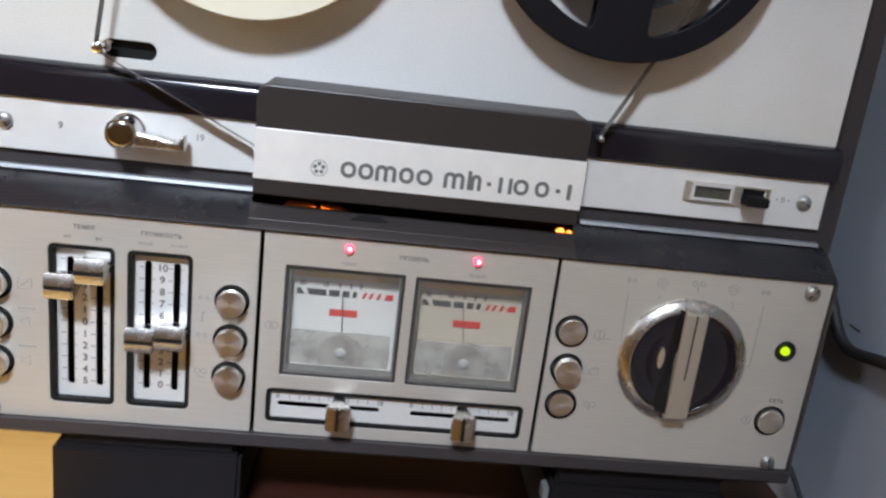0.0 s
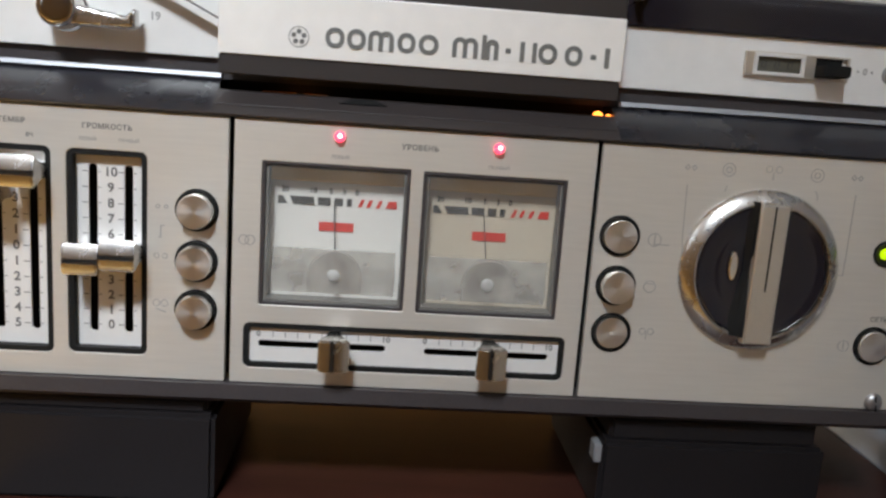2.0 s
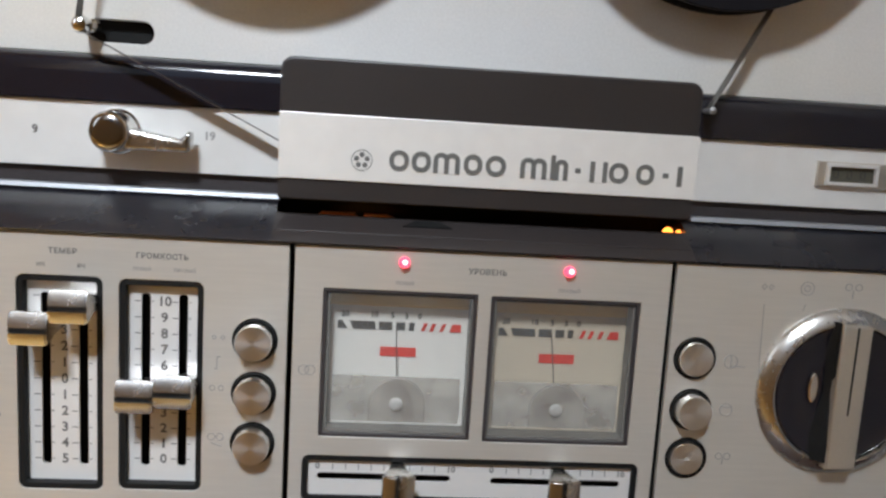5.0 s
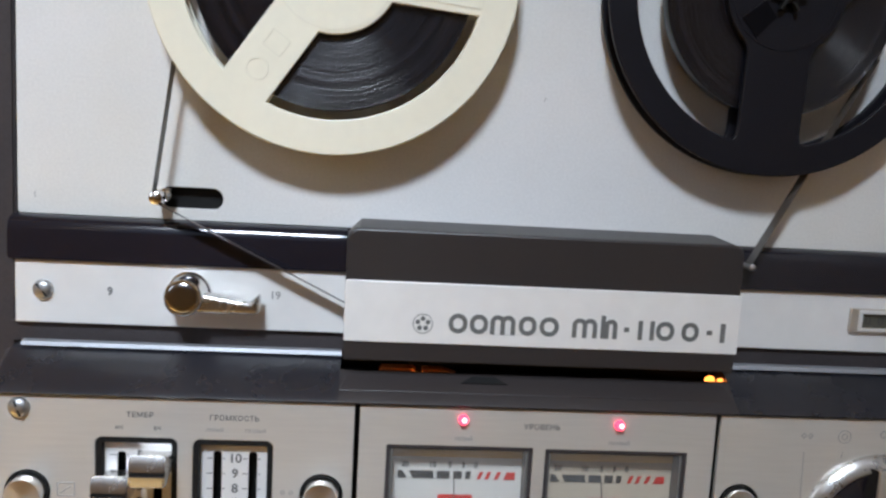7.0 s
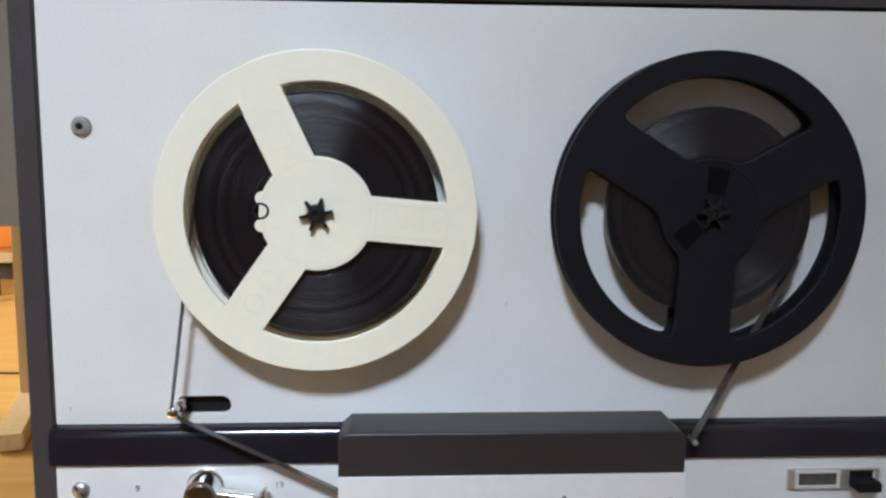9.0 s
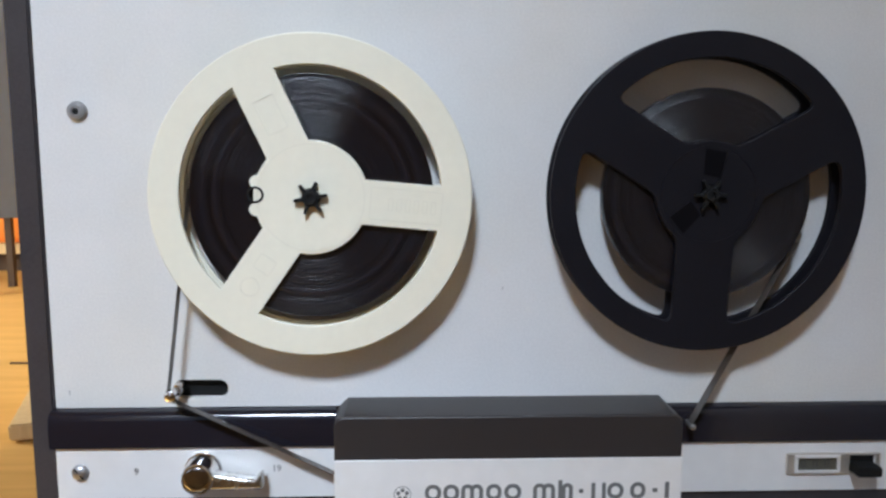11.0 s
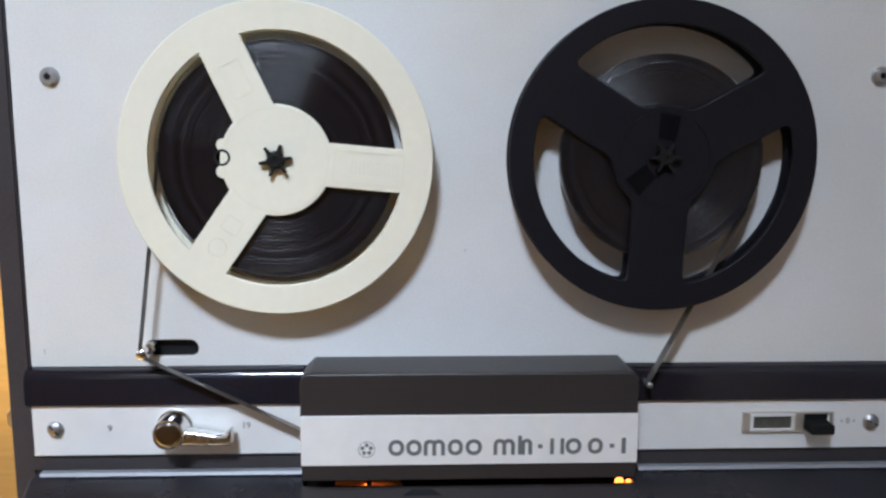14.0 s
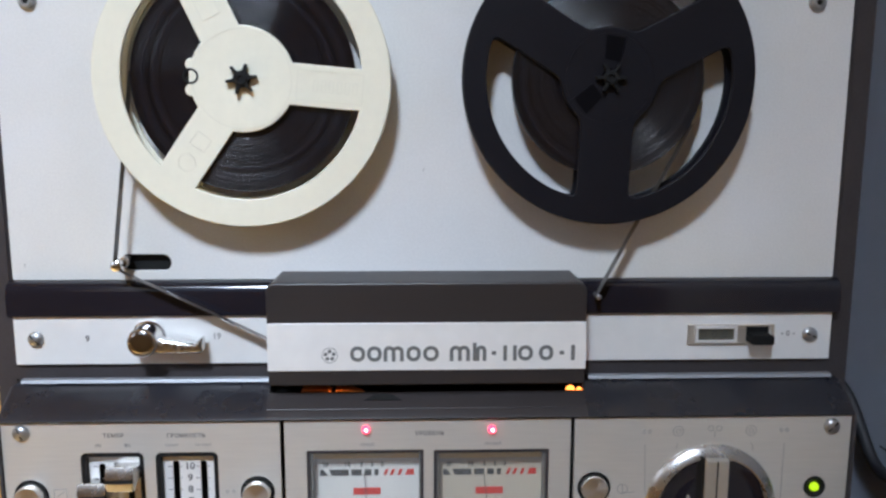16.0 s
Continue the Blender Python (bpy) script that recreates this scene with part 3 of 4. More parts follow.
# head cover
def cover_shell():
    """A shallow box: a front with round upper corners that draws in to a chamfered, slightly higher back."""
    def corner(cx, cz, r, a0, n=5):
        return [(cx + r * math.cos(radians(a0 + 90 * k / n)), cz + r * math.sin(radians(a0 + 90 * k / n))) for k in range(n + 1)]

    def outline(x0, x1, top, r, inset):
        x0, x1, top = x0 + inset, x1 - inset, top - inset
        return [(x0, 0.2146 + inset), (x1, 0.2146 + inset)] + corner(x1 - r, top - r, r, 0) + corner(x0 + r, top - r, r, 90)

    chamfer = [(0.0862, 0.2575 + 0.0012 * k) if k < 1 else (0.0862 - 0.0012 * k, 0.2575 + 0.00126 * k) for k in range(6)]
    chamfer_l = [(-0.0782 - 0.0012 * k, 0.2638 - 0.00126 * k) for k in range(6)]
    back = [(-0.0842, 0.2146), (0.0862, 0.2146)] + chamfer + chamfer_l
    rows = [(-0.0245, outline(-0.0835, 0.0855, 0.2618, 0.0046, 0.0009)), (-0.0242, outline(-0.0835, 0.0855, 0.2618, 0.0049, 0.0003)),
            (-0.0235, outline(-0.0835, 0.0855, 0.2618, 0.0050, 0.0)), (0.0035, back)]
    n = len(back)
    v = [(x, y, z) for y, o in rows for x, z in o]
    f = [(i * n + k, i * n + (k + 1) % n, (i + 1) * n + (k + 1) % n, (i + 1) * n + k) for i in range(len(rows) - 1) for k in range(n)]
    return smooth(mesh(v, f + [tuple(range(n)), tuple(range(3 * n, 4 * n))]), 12)


cov = part("head_cover", cover_shell(), COVER, rec, "dark grey-brown head cover")
part("cover_foot", block(-0.0833, 0.0853, -0.0245, -0.0180, 0.2061, 0.2147, 0.0006), COVER, cov)
part("name_plate", plate([rrect(-0.0834, 0.2146, 0.0856, 0.2404, 0.0006)], -0.0254, 0.0010, 0.0003), WHITE, cov, "off-white name plate")
NY = -0.02565
# maker's mark and model mark as plain rings, arches and bars
part("emblem", plate([circ(-0.0507, 0.2231, 0.0042, 28), circ(-0.0507, 0.2231, 0.00392, 28)], NY, 0.0002), LETTER, cov, "round printed emblem")
for k in range(5):
    a = radians(90 + 72 * k)
    part("emblem_dot", plate([circ(-0.0507 + 0.0022 * math.cos(a), 0.2231 + 0.0022 * math.sin(a), 0.00102, 12)], NY, 0.0002), LETTER, cov)


def arch(x0, x1, z0, z1, w, closed):
    """A printed loop with round shoulders; an open one stands on two feet."""
    r = (x1 - x0) / 2 * 0.95
    if closed:
        return [rrect(x0, z0, x1, z1, r), rrect(x0 + w, z0 + w, x1 - w, z1 - w, r - w)]
    top = [(x, z) for x, z in rrect(x0, z0 - r, x1, z1, r) if z > z0 + (z1 - z0) * 0.3]
    inn = [(x, z) for x, z in rrect(x0 + w, z0 - r, x1 - w, z1 - w, r - w) if z > z0 + (z1 - z0) * 0.3]
    return [[(x1, z0)] + top + [(x0, z0), (x0 + w, z0)] + inn[::-1] + [(x1 - w, z0)]]


MARK = 0.0019
LOW, HIGH = 0.2196, 0.2279
marks = [("ring", -0.0399, -0.0320), ("ring", -0.0310, -0.0233), ("arch", -0.0223, -0.0161), ("arch", -0.0180, -0.0117), ("ring", -0.0102, -0.0027), ("ring", -0.0014, 0.0069),
         ("arch", 0.0127, 0.0190), ("arch", 0.0171, 0.0234), ("bar", 0.0250, 0.0269), ("arch", 0.0266, 0.0321), ("dot", 0.0351, 0.0373), ("bar", 0.0412, 0.0431),
         ("bar", 0.0464, 0.0483), ("ring", 0.0490, 0.0570), ("ring", 0.0603, 0.0678), ("dot", 0.0713, 0.0737), ("bar", 0.0774, 0.0795)]
for turn, (shape, a, b) in enumerate(marks):
    if shape == "bar":
        o = [rrect(a, LOW, b, HIGH + (0.0016 if a < 0.03 else 0.0), 0.0003)]
    elif shape == "dot":
        o = [rrect(a, 0.2228, b, 0.2248, 0.0003)]
    else:
        o = arch(a, b, LOW, HIGH, MARK, shape == "ring")
    part("mark", plate(o, NY - 0.00008 * (turn % 2), 0.0002), LETTER, cov)

# tape tension arm
arm = part("tension_arm", lathe([(0.0022, 0.004), (0.0022, -0.0100), (0.0030, -0.0105), (0.0035, -0.0122), (0.0027, -0.0148), (0.0010, -0.0158)], 24), CHROME, rec, "chromed tape arm pin", at=Vector((-0.1630, 0.0, 0.2692)) - rec.location)
roller = part("roller", lathe([(0.0018, 0.004), (0.0028, 0.003), (0.0028, -0.003), (0.0018, -0.004)], 24), CHROME, rec, at=Vector((-0.1617, -0.003, 0.2698)) - rec.location)
part("guide_post", lathe([(0.0011, 0.0), (0.0011, -0.0135), (0.0015, -0.014), (0.0015, -0.0152), (0.0007, -0.0156)], 20), STEEL, rec, "thin steel guide post", at=Vector((0.0938, 0.0, 0.2515)) - rec.location)


def at(x, y, z):
    return Vector((x, y, z)) - rec.location


def screw(x, y, z, turn, r=0.0043):
    s = part("screw", lathe([(r, 0.0), (r, -0.0006), (r * 0.86, -0.0017), (r * 0.5, -0.0024), (0.0003, -0.0026)], 28, 60), STEEL, rec, "slotted steel screw", at=at(x, y, z))
    m = Matrix.Translation((0, -0.00205, 0)) @ Matrix.Rotation(radians(turn), 4, "Y")
    part("screw_slot", block(-r * 0.80, r * 0.80, -0.0005, 0.0009, -0.00034, 0.00034, 0, m), BLACK, s, at=(0, 0, 0))


for x, y, z, turn in ((-0.2118, -0.0045, 0.2272, 50), (0.2170, -0.0045, 0.2272, 25), (-0.2113, PY, 0.1838, 70), (0.2200, PY, 0.1830, -45), (0.2190, PY, 0.0782, 80), (-0.2113, PY, 0.0785, 20)):
    screw(x, y, z, turn)

# speed lever and figures on the strip
sw = part("speed_lever", lathe([(0.0092, 0.0), (0.0092, -0.0012), (0.0084, -0.0018), (0.0080, -0.0024), (0.0080, -0.0128), (0.0078, -0.0134), (0.0072, -0.0140), (0.0066, -0.0140), (0.0064, -0.0138), (0.0003, -0.0138)]), CHROME, rec, "chromed speed lever", at=at(-0.1508, -0.0045, 0.2283))
part("lever_face", lathe([(0.0066, -0.0138), (0.0064, -0.0141), (0.0040, -0.0142), (0.0003, -0.0142)], 32, 60), LEVERFACE, sw, "dark glossy disc", at=(0, 0, 0))
part("lever_arm", plate([[(0.000, -0.0068), (0.0296, -0.0066), (0.0312, -0.0054), (0.0312, 0.0014), (0.0302, 0.0016), (0.0290, 0.0004), (0.0272, -0.0014), (0.0200, -0.0004), (0.008, 0.0016), (0.0, 0.0036)]], -0.0112, 0.0075, 0.0018, None, 3), SATIN, sw, at=(0, 0, 0))
part("figure", words("9", -0.1842, 0.2273, -0.0047, 0.0033), INK, rec)
part("figure", words("19", -0.1143, 0.2283, -0.0047, 0.0033), PALE_INK, rec)
part("figure", words("0", 0.2045, 0.2277, -0.0047, 0.0030), PALE_INK, rec)
for x, s in ((0.2020, 1), (0.2070, -1)):
    part("arrow_mark", plate([[(x, 0.2277), (x - 0.0013 * s, 0.2284), (x - 0.0013 * s, 0.2270)]], -0.0047, 0.0002), PALE_INK, rec)

# tape counter
cnt = part("tape_counter", plate([rrect(0.1472, 0.2224, 0.1962, 0.2334, 0.0004), rrect(0.1518, 0.2240, 0.1738, 0.2318), rrect(0.1800, 0.2236, 0.1946, 0.2322)], -0.0062, 0.0022, 0.0003), GOLDEN, rec, "small metal tape counter")
part("counter_frame", plate([rrect(0.1508, 0.2230, 0.1748, 0.2328, 0.0004), rrect(0.1526, 0.2246, 0.1730, 0.2312)], -0.0070, 0.0014, 0.0003), INSET, cnt)
part("counter_wheel", block(0.1520, 0.1738, -0.0052, -0.0046, 0.2238, 0.2320), DRUM, cnt)
for k in range(3):
    part("counter_digit", plate([rrect(0.1548 + 0.0062 * k, 0.2262, 0.1572 + 0.0062 * k, 0.2298, 0.0008), rrect(0.1553 + 0.0062 * k, 0.2267, 0.1567 + 0.0062 * k, 0.2293, 0.0004)], -0.0054, 0.0002), CHARCOAL, cnt)
part("reset_well", block(0.1800, 0.1930, -0.0052, -0.0046, 0.2234, 0.2324), BLACK, cnt)
part("reset_button", block(0.1800, 0.1925, -0.0150, -0.0050, 0.2238, 0.2290, 0.0006), BLACK, cnt, "black reset button")

# ---------------------------------------------------------------- control panels
Z0, Z1 = 0.0746, 0.1888
BTN_R = 0.0090
left_btn = [(-0.2085, 0.1485), (-0.2085, 0.1270), (-0.2085, 0.1055)]
mid_btn = [(-0.0898, 0.1492), (-0.0898, 0.1273), (-0.0898, 0.1060)]
right_btn = [(0.0912, 0.1490), (0.0918, 0.1268), (0.0920, 0.1053)]
bays = [(-0.1818, 0.0842, -0.1490, 0.1722), (-0.1428, 0.0848, -0.1102, 0.1720)]
low_bay = (-0.0695, 0.0815, 0.0718, 0.1018)
meters = [(-0.0634, 0.1100, -0.0012, 0.1720), (0.0042, 0.1096, 0.0662, 0.1716)]
KN = (0.1552, 0.1371)

panels = [
    ("control_panel", [rrect(-0.2218, Z0, -0.0772, Z1, 0.0006)] + [rrect(*b, 0.003) for b in bays] + [circ(x, z, BTN_R) for x, z in left_btn + mid_btn]),
    ("control_panel", [rrect(-0.0750, Z0, 0.0778, Z1, 0.0006), rrect(*low_bay, 0.003)] + [rrect(*m, 0.0006) for m in meters]),
    ("control_panel", [rrect(0.0800, Z0, 0.2310, Z1, 0.0006), circ(0.2140, 0.1050, BTN_R), circ(0.2132, 0.1478, 0.0060)] + [circ(x, z, BTN_R) for x, z in right_btn]),
]
for n, o in panels:
    part(n, plate(o, PY, 0.003, 0.0003), PANEL, rec, "brushed aluminium control panel")
part("panel_backing", block(-0.2222, 0.2318, -0.0178, 0.010, 0.0744, 0.1890), BLACK, rec)

# push buttons
collar_me = lathe([(0.0089, 0.0030), (0.0089, -0.0004), (0.0080, -0.0006), (0.0077, 0.0030)], 40)
cap_me = lathe([(0.0072, 0.004), (0.0073, -0.0050), (0.0069, -0.0058), (0.0003, -0.0060)], 40)
dent_me = lathe([(0.0009, -0.0061), (0.0003, -0.0062)], 14)
for (x, z), inn in [(p, 0.0) for p in left_btn + mid_btn] + [(right_btn[0], 0.003), (right_btn[1], 0.0), (right_btn[2], 0.0045), ((0.2140, 0.1050), 0.0035)]:
    c = part("push_button", cap_me, TURNED, rec, "round turned aluminium push button", at=at(x, PY + inn, z))
    part("collar", collar_me, BLACK, c, "black collar", at=(0, -inn, 0))
    if inn == 0.0045:
        part("centre_dot", dent_me, INSET, c, at=(0, 0, 0))

# slider caps
prof = [(0.0055, 0.0026), (-0.0020, 0.0030), (-0.0050, 0.0040), (-0.0080, 0.0054), (-0.0098, 0.0064), (-0.0106, 0.0062), (-0.0118, 0.0040), (-0.0125, 0.0010), (-0.0116, 0.0005), (-0.0116, -0.0005),
        (-0.0126, -0.0009), (-0.0120, -0.0036), (-0.0112, -0.0052), (-0.0100, -0.0056), (-0.0060, -0.0040), (-0.0030, -0.0030), (0.0055, -0.0026)]
prof = [(y * 1.05, z * 1.12) for y, z in prof]
cap_v = bar(prof, -0.0071, 0.0071, 0.0007)
line_v = bar([(-0.0120, 0.0004), (-0.0126, 0.0004), (-0.0126, -0.0004), (-0.0120, -0.0004)], -0.0070, 0.0070)
cap_h, line_h = cap_v.copy(), line_v.copy()
for me in (cap_h, line_h):
    me.transform(Matrix.Rotation(radians(90), 4, "Y"))


def bay(x0, z0, x1, z1, slots, upright):
    fr = part("slider_bay", plate([rrect(x0 + 0.0001, z0 + 0.0001, x1 - 0.0001, z1 - 0.0001, 0.003), rrect(x0 + 0.0024, z0 + 0.0024, x1 - 0.0024, z1 - 0.0024, 0.0012)], -0.0296, 0.0062, 0.0002),
              BLACK, rec, "black framed slider bay")
    part("inset_plate", plate([rrect(x0 + 0.002, z0 + 0.002, x1 - 0.002, z1 - 0.002, 0.001)] + [rrect(*s, 0.0015) for s in slots], -0.0257 if upright else -0.0279, 0.0012), INSET, fr, "white inset plate")
    return fr


def tick(parent, x0, z0, x1, z1, y=-0.0259):
    part("tick", plate([rrect(x0, z0, x1, z1)], y, 0.0002), INK, parent)


def slider(x, z, upright, fr):
    c = part("slider_cap", cap_v if upright else cap_h, CAPM, fr, "chromed slider cap with a dark groove", at=(x, PY - 0.0005, z))
    part("groove", line_v if upright else line_h, BLACK, c, at=(0, 0, 0))


b1 = bay(*bays[0], [(-0.1742, 0.0930, -0.1706, 0.1645), (-0.1596, 0.0930, -0.1560, 0.1645)], True)
b2 = bay(*bays[1], [(-0.1353, 0.0933, -0.1317, 0.1657), (-0.1207, 0.0933, -0.1171, 0.1657)], True)
b3 = bay(*low_bay, [(-0.0634, 0.0904, -0.0078, 0.0935), (0.0093, 0.0900, 0.0650, 0.0931)], False)
for k in range(11):
    z = 0.0955 + k * 0.00675
    for x in (-0.1724, -0.1578):
        tick(b1, x - 0.0046, z - 0.00015, x - 0.0021, z + 0.00017)
        tick(b1, x + 0.0021, z - 0.00015, x + 0.0032, z + 0.00015)
    part("figure", words(str(abs(5 - k)), -0.1651, z, -0.0259, 0.0038), INK, b1)
for k in range(11):
    z = 0.0965 + k * 0.0066
    for x in (-0.1335, -0.1189):
        tick(b2, x - 0.0043, z - 0.00015, x - 0.0021, z + 0.00017)
        tick(b2, x + 0.0021, z - 0.00015, x + 0.0032, z + 0.00015)
    part("figure", words(str(k), -0.1262, z, -0.0259, 0.0038), INK, b2)
for x0 in (-0.0622, 0.0105):
    for k in range(11):
        if 0 < k < 10:
            tick(b3, x0 + k * 0.0053 - 0.00015, 0.0950, x0 + k * 0.0053 + 0.00015, 0.0976, -0.0281)
    part("figure", words("0", x0 - 0.001, 0.0965, -0.0281, 0.0026), INK, b3)
    part("figure", words("10", x0 + 0.0545, 0.0962, -0.0281, 0.0026), INK, b3)
slider(-0.1724, 0.1530, True, b1)
slider(-0.1578, 0.1620, True, b1)
slider(-0.1335, 0.1275, True, b2)
slider(-0.1189, 0.1298, True, b2)
slider(-0.0302, 0.0920, False, b3)
slider(0.0375, 0.0916, False, b3)


def meter(x0, z0, x1, z1, swing, face):
    cx = (x0 + x1) / 2
    fr = part("level_meter", plate([rrect(x0 + 0.0001, z0 + 0.0001, x1 - 0.0001, z1 - 0.0001, 0.0006), rrect(x0 + 0.0015, z0 + 0.0015, x1 - 0.0015, z1 - 0.0013, 0.0006)], -0.0297, 0.0105, 0.0002), CASE, rec,
              "square level meter with cream dial")
    part("dial", plate([rrect(x0 + 0.0012, z0 + 0.0012, x1 - 0.0012, z1 - 0.0012)], -0.0190, 0.0010), face, fr, "cream dial" if face is DIAL else "tan dial")
    # tan strip laid over the dial's upper edge
    part("brow", plate([rrect(x0 + 0.0019, z1 - 0.0088, x1 - 0.0019, z1 - 0.0017, 0.0005)], -0.0205, 0.0014, 0.0004), DIAL_TINT, fr, "tan strip above the scale")
    part("inner_wall", plate([rrect(x0 + 0.0016, z0 + 0.0016, x1 - 0.0016, z1 - 0.0014, 0.0005), rrect(x0 + 0.0026, z0 + 0.0026, x1 - 0.0024, z1 - 0.0024, 0.0005)], -0.0282, 0.0078), WELL, fr, "dark inner wall")
    zs = z0 + 0.0431
    h = 0.0034
    for p, q, u, v in ((-0.0255, -0.0213, -0.0255, -0.0236), (-0.0190, -0.0097, -0.0206, -0.0101), (-0.0083, -0.0028, -0.0085, -0.0028), (-0.0012, 0.0025, -0.0012, 0.0026), (0.0041, 0.0062, 0.0042, 0.0066)):
        part("scale_block", plate([[(cx + p, zs), (cx + q, zs), (cx + v, zs + h), (cx + u, zs + h)]], -0.0194, 0.0003), CHARCOAL, fr)
    for a, b in ((0.0097, 0.0112), (0.0132, 0.0148), (0.0174, 0.0190), (0.0216, 0.0260)):
        o = [(cx + a - 0.0006, zs), (cx + b - 0.0006 if b < 0.025 else cx + b, zs), (cx + b + 0.0008 if b < 0.025 else cx + b, zs + h), (cx + a + 0.0008, zs + h)]
        part("scale_block", plate([o], -0.0194, 0.0003), RED, fr, "red scale block")
    for a, tx in ((-0.0225, "20"), (-0.0105, "10"), (-0.0028, "5"), (0.0030, "3"), (0.0085, "0")):
        part("scale_figure", words(tx, cx + a, zs + 0.0062, -0.0193, 0.0024), CHARCOAL, fr)
    part("scale_mark", plate([rrect(cx - 0.0075, zs - 0.0113, cx + 0.0076, zs - 0.0073)], -0.0194, 0.0003), RED, fr, "red bar")
    m = Matrix.Translation((cx + 0.0005, -0.0212, z0 + 0.0140)) @ Matrix.Rotation(radians(swing), 4, "Y")
    part("needle", block(-0.00022, 0.00022, -0.0001, 0.0001, 0.0, 0.0315, 0, m), CHARCOAL, fr, "thin dark needle")
    hump = [(cx + 0.0005 + 0.0118 * math.cos(radians(a)), z0 + 0.0125 + 0.0118 * math.sin(radians(a))) for a in range(0, 181, 9)]
    cc = part("coil_cover", plate([[(cx + 0.0123, z0 + 0.0055)] + hump + [(cx - 0.0113, z0 + 0.0055)]], -0.0258, 0.0024, 0.0006), SMOKE, fr, "smoky plastic coil cover")
    lc = part("lower_cover", plate([rrect(x0 + 0.0046, z0 + 0.0048, x1 - 0.0046, z0 + 0.0245, 0.0006)], -0.0242, 0.0009, 0.0002), FOG, fr, "clear plastic cover with reflection haze in its colour")
    le = part("ledge", plate([rrect(x0 + 0.0042, z0 + 0.0062, x1 - 0.0042, z0 + 0.0170, 0.0012)], -0.0236, 0.0004), SMOKE, fr, "smoky inner plate")
    part("pivot_screw", lathe([(0.0030, 0.0), (0.0027, -0.0005), (0.0017, -0.0009), (0.0003, -0.0010)], 9, 60), PIVOT, fr, "pale round pivot cap", at=(cx + 0.0002, -0.0258, z0 + 0.0132))
    g = part("window", plate([rrect(x0 + 0.0019, z0 + 0.0019, x1 - 0.0019, z1 - 0.0017)], -0.0291, 0.0006), GLASS, fr, "clear plastic window")
    for pane in (g, cc, lc, le):
        pane.visible_shadow = False


meter(*meters[0], -3, DIAL)
meter(*meters[1], -7, DIAL_TAN)

# red lamps above the meters
for x, z in ((-0.0318, 0.1838), (0.0352, 0.1832)):
    l = part("lamp", lathe([(0.0023, 0.001), (0.0023, -0.0012), (0.0018, -0.0024), (0.0009, -0.0030), (0.0003, -0.0031)], 24, 60), RED_LED, rec, "lit red indicator lamp", at=at(x, PY, z))
    part("lamp_core", lathe([(0.0011, 0.0012), (0.0010, -0.0008), (0.0003, -0.0013)], 18, 60), LED_CORE, l, at=(0.0002, -0.0022, 0.0004))
g = part("lamp", lathe([(0.0025, 0.002), (0.0025, -0.0010), (0.0019, -0.0022), (0.0009, -0.0028), (0.0003, -0.0029)], 24, 60), GREEN_LED, rec, "lit green indicator lamp", at=at(0.2132, PY + 0.001, 0.1478))
part("collar", lathe([(0.0059, 0.0020), (0.0059, -0.0014), (0.0052, -0.0018), (0.0040, -0.0008), (0.0027, -0.0004), (0.0026, 0.0020)], 32), BLACK, g, "black collar", at=(0, 0, 0))

# selector knob
kn = part("selector_knob", lathe([(0.0362, 0.0), (0.0362, -0.0012), (0.0352, -0.0026), (0.0318, -0.0044), (0.0308, -0.0048), (0.0300, -0.0046), (0.0296, -0.0038), (0.0296, -0.001)], 72), SATIN, rec, "large selector knob with chromed rim", at=at(KN[0], PY, KN[1]))
part("disc", lathe([(0.0296, -0.0012), (0.0294, -0.0036), (0.0286, -0.0040), (0.0262, -0.0035), (0.0215, -0.0026), (0.0205, -0.0028), (0.0110, -0.0021), (0.0003, -0.0020)], 72), GLOSS, kn, "glossy black disc", at=(0, 0, 0))
part("grip", plate([[(-0.0064, -0.0316), (0.0064, -0.0316), (0.0064, 0.0302), (-0.0048, 0.0302), (-0.0064, 0.0314)]], -0.0090, 0.0062, 0.0009, None, 2), GOLDEN, kn, "champagne metal grip bar", at=(0, 0, 0))
part("grip_flank", mesh([(x, y, z) for z, w in ((0.0312, 0.0088), (0.0, 0.0072), (-0.0220, 0.0120), (-0.0290, 0.0128)) for x, y in ((-0.0060, -0.0082), (-0.0064, -0.0025), (-w - 0.001, -0.0025), (-w * 0.85, -0.0055))],
                        [(4 * r + k, 4 * r + (k + 1) % 4, 4 * r + 4 + (k + 1) % 4, 4 * r + 4 + k) for r in range(3) for k in range(4)] + [(0, 1, 2, 3), (12, 13, 14, 15)]), BLACK, kn, "black side of the grip", at=(0, 0, 0))
part("pointer_line", block(-0.0004, 0.0004, -0.00915, -0.0087, -0.0076, 0.0298), BLACK, kn, at=(0, 0, 0))
almond = [(0.0021 * math.sin(math.pi * k / 12) * s, 0.0066 * math.cos(math.pi * k / 12)) for s, ks in ((1, range(13)), (-1, range(11, 0, -1))) for k in ks]
# small chrome almond set left of the grip
part("chrome_almond", plate([almond], -0.0042, 0.0018, 0.0007, None, 2), CHROME, kn, "bright almond-shaped chrome piece", at=(-0.0132, 0, 0.0022))

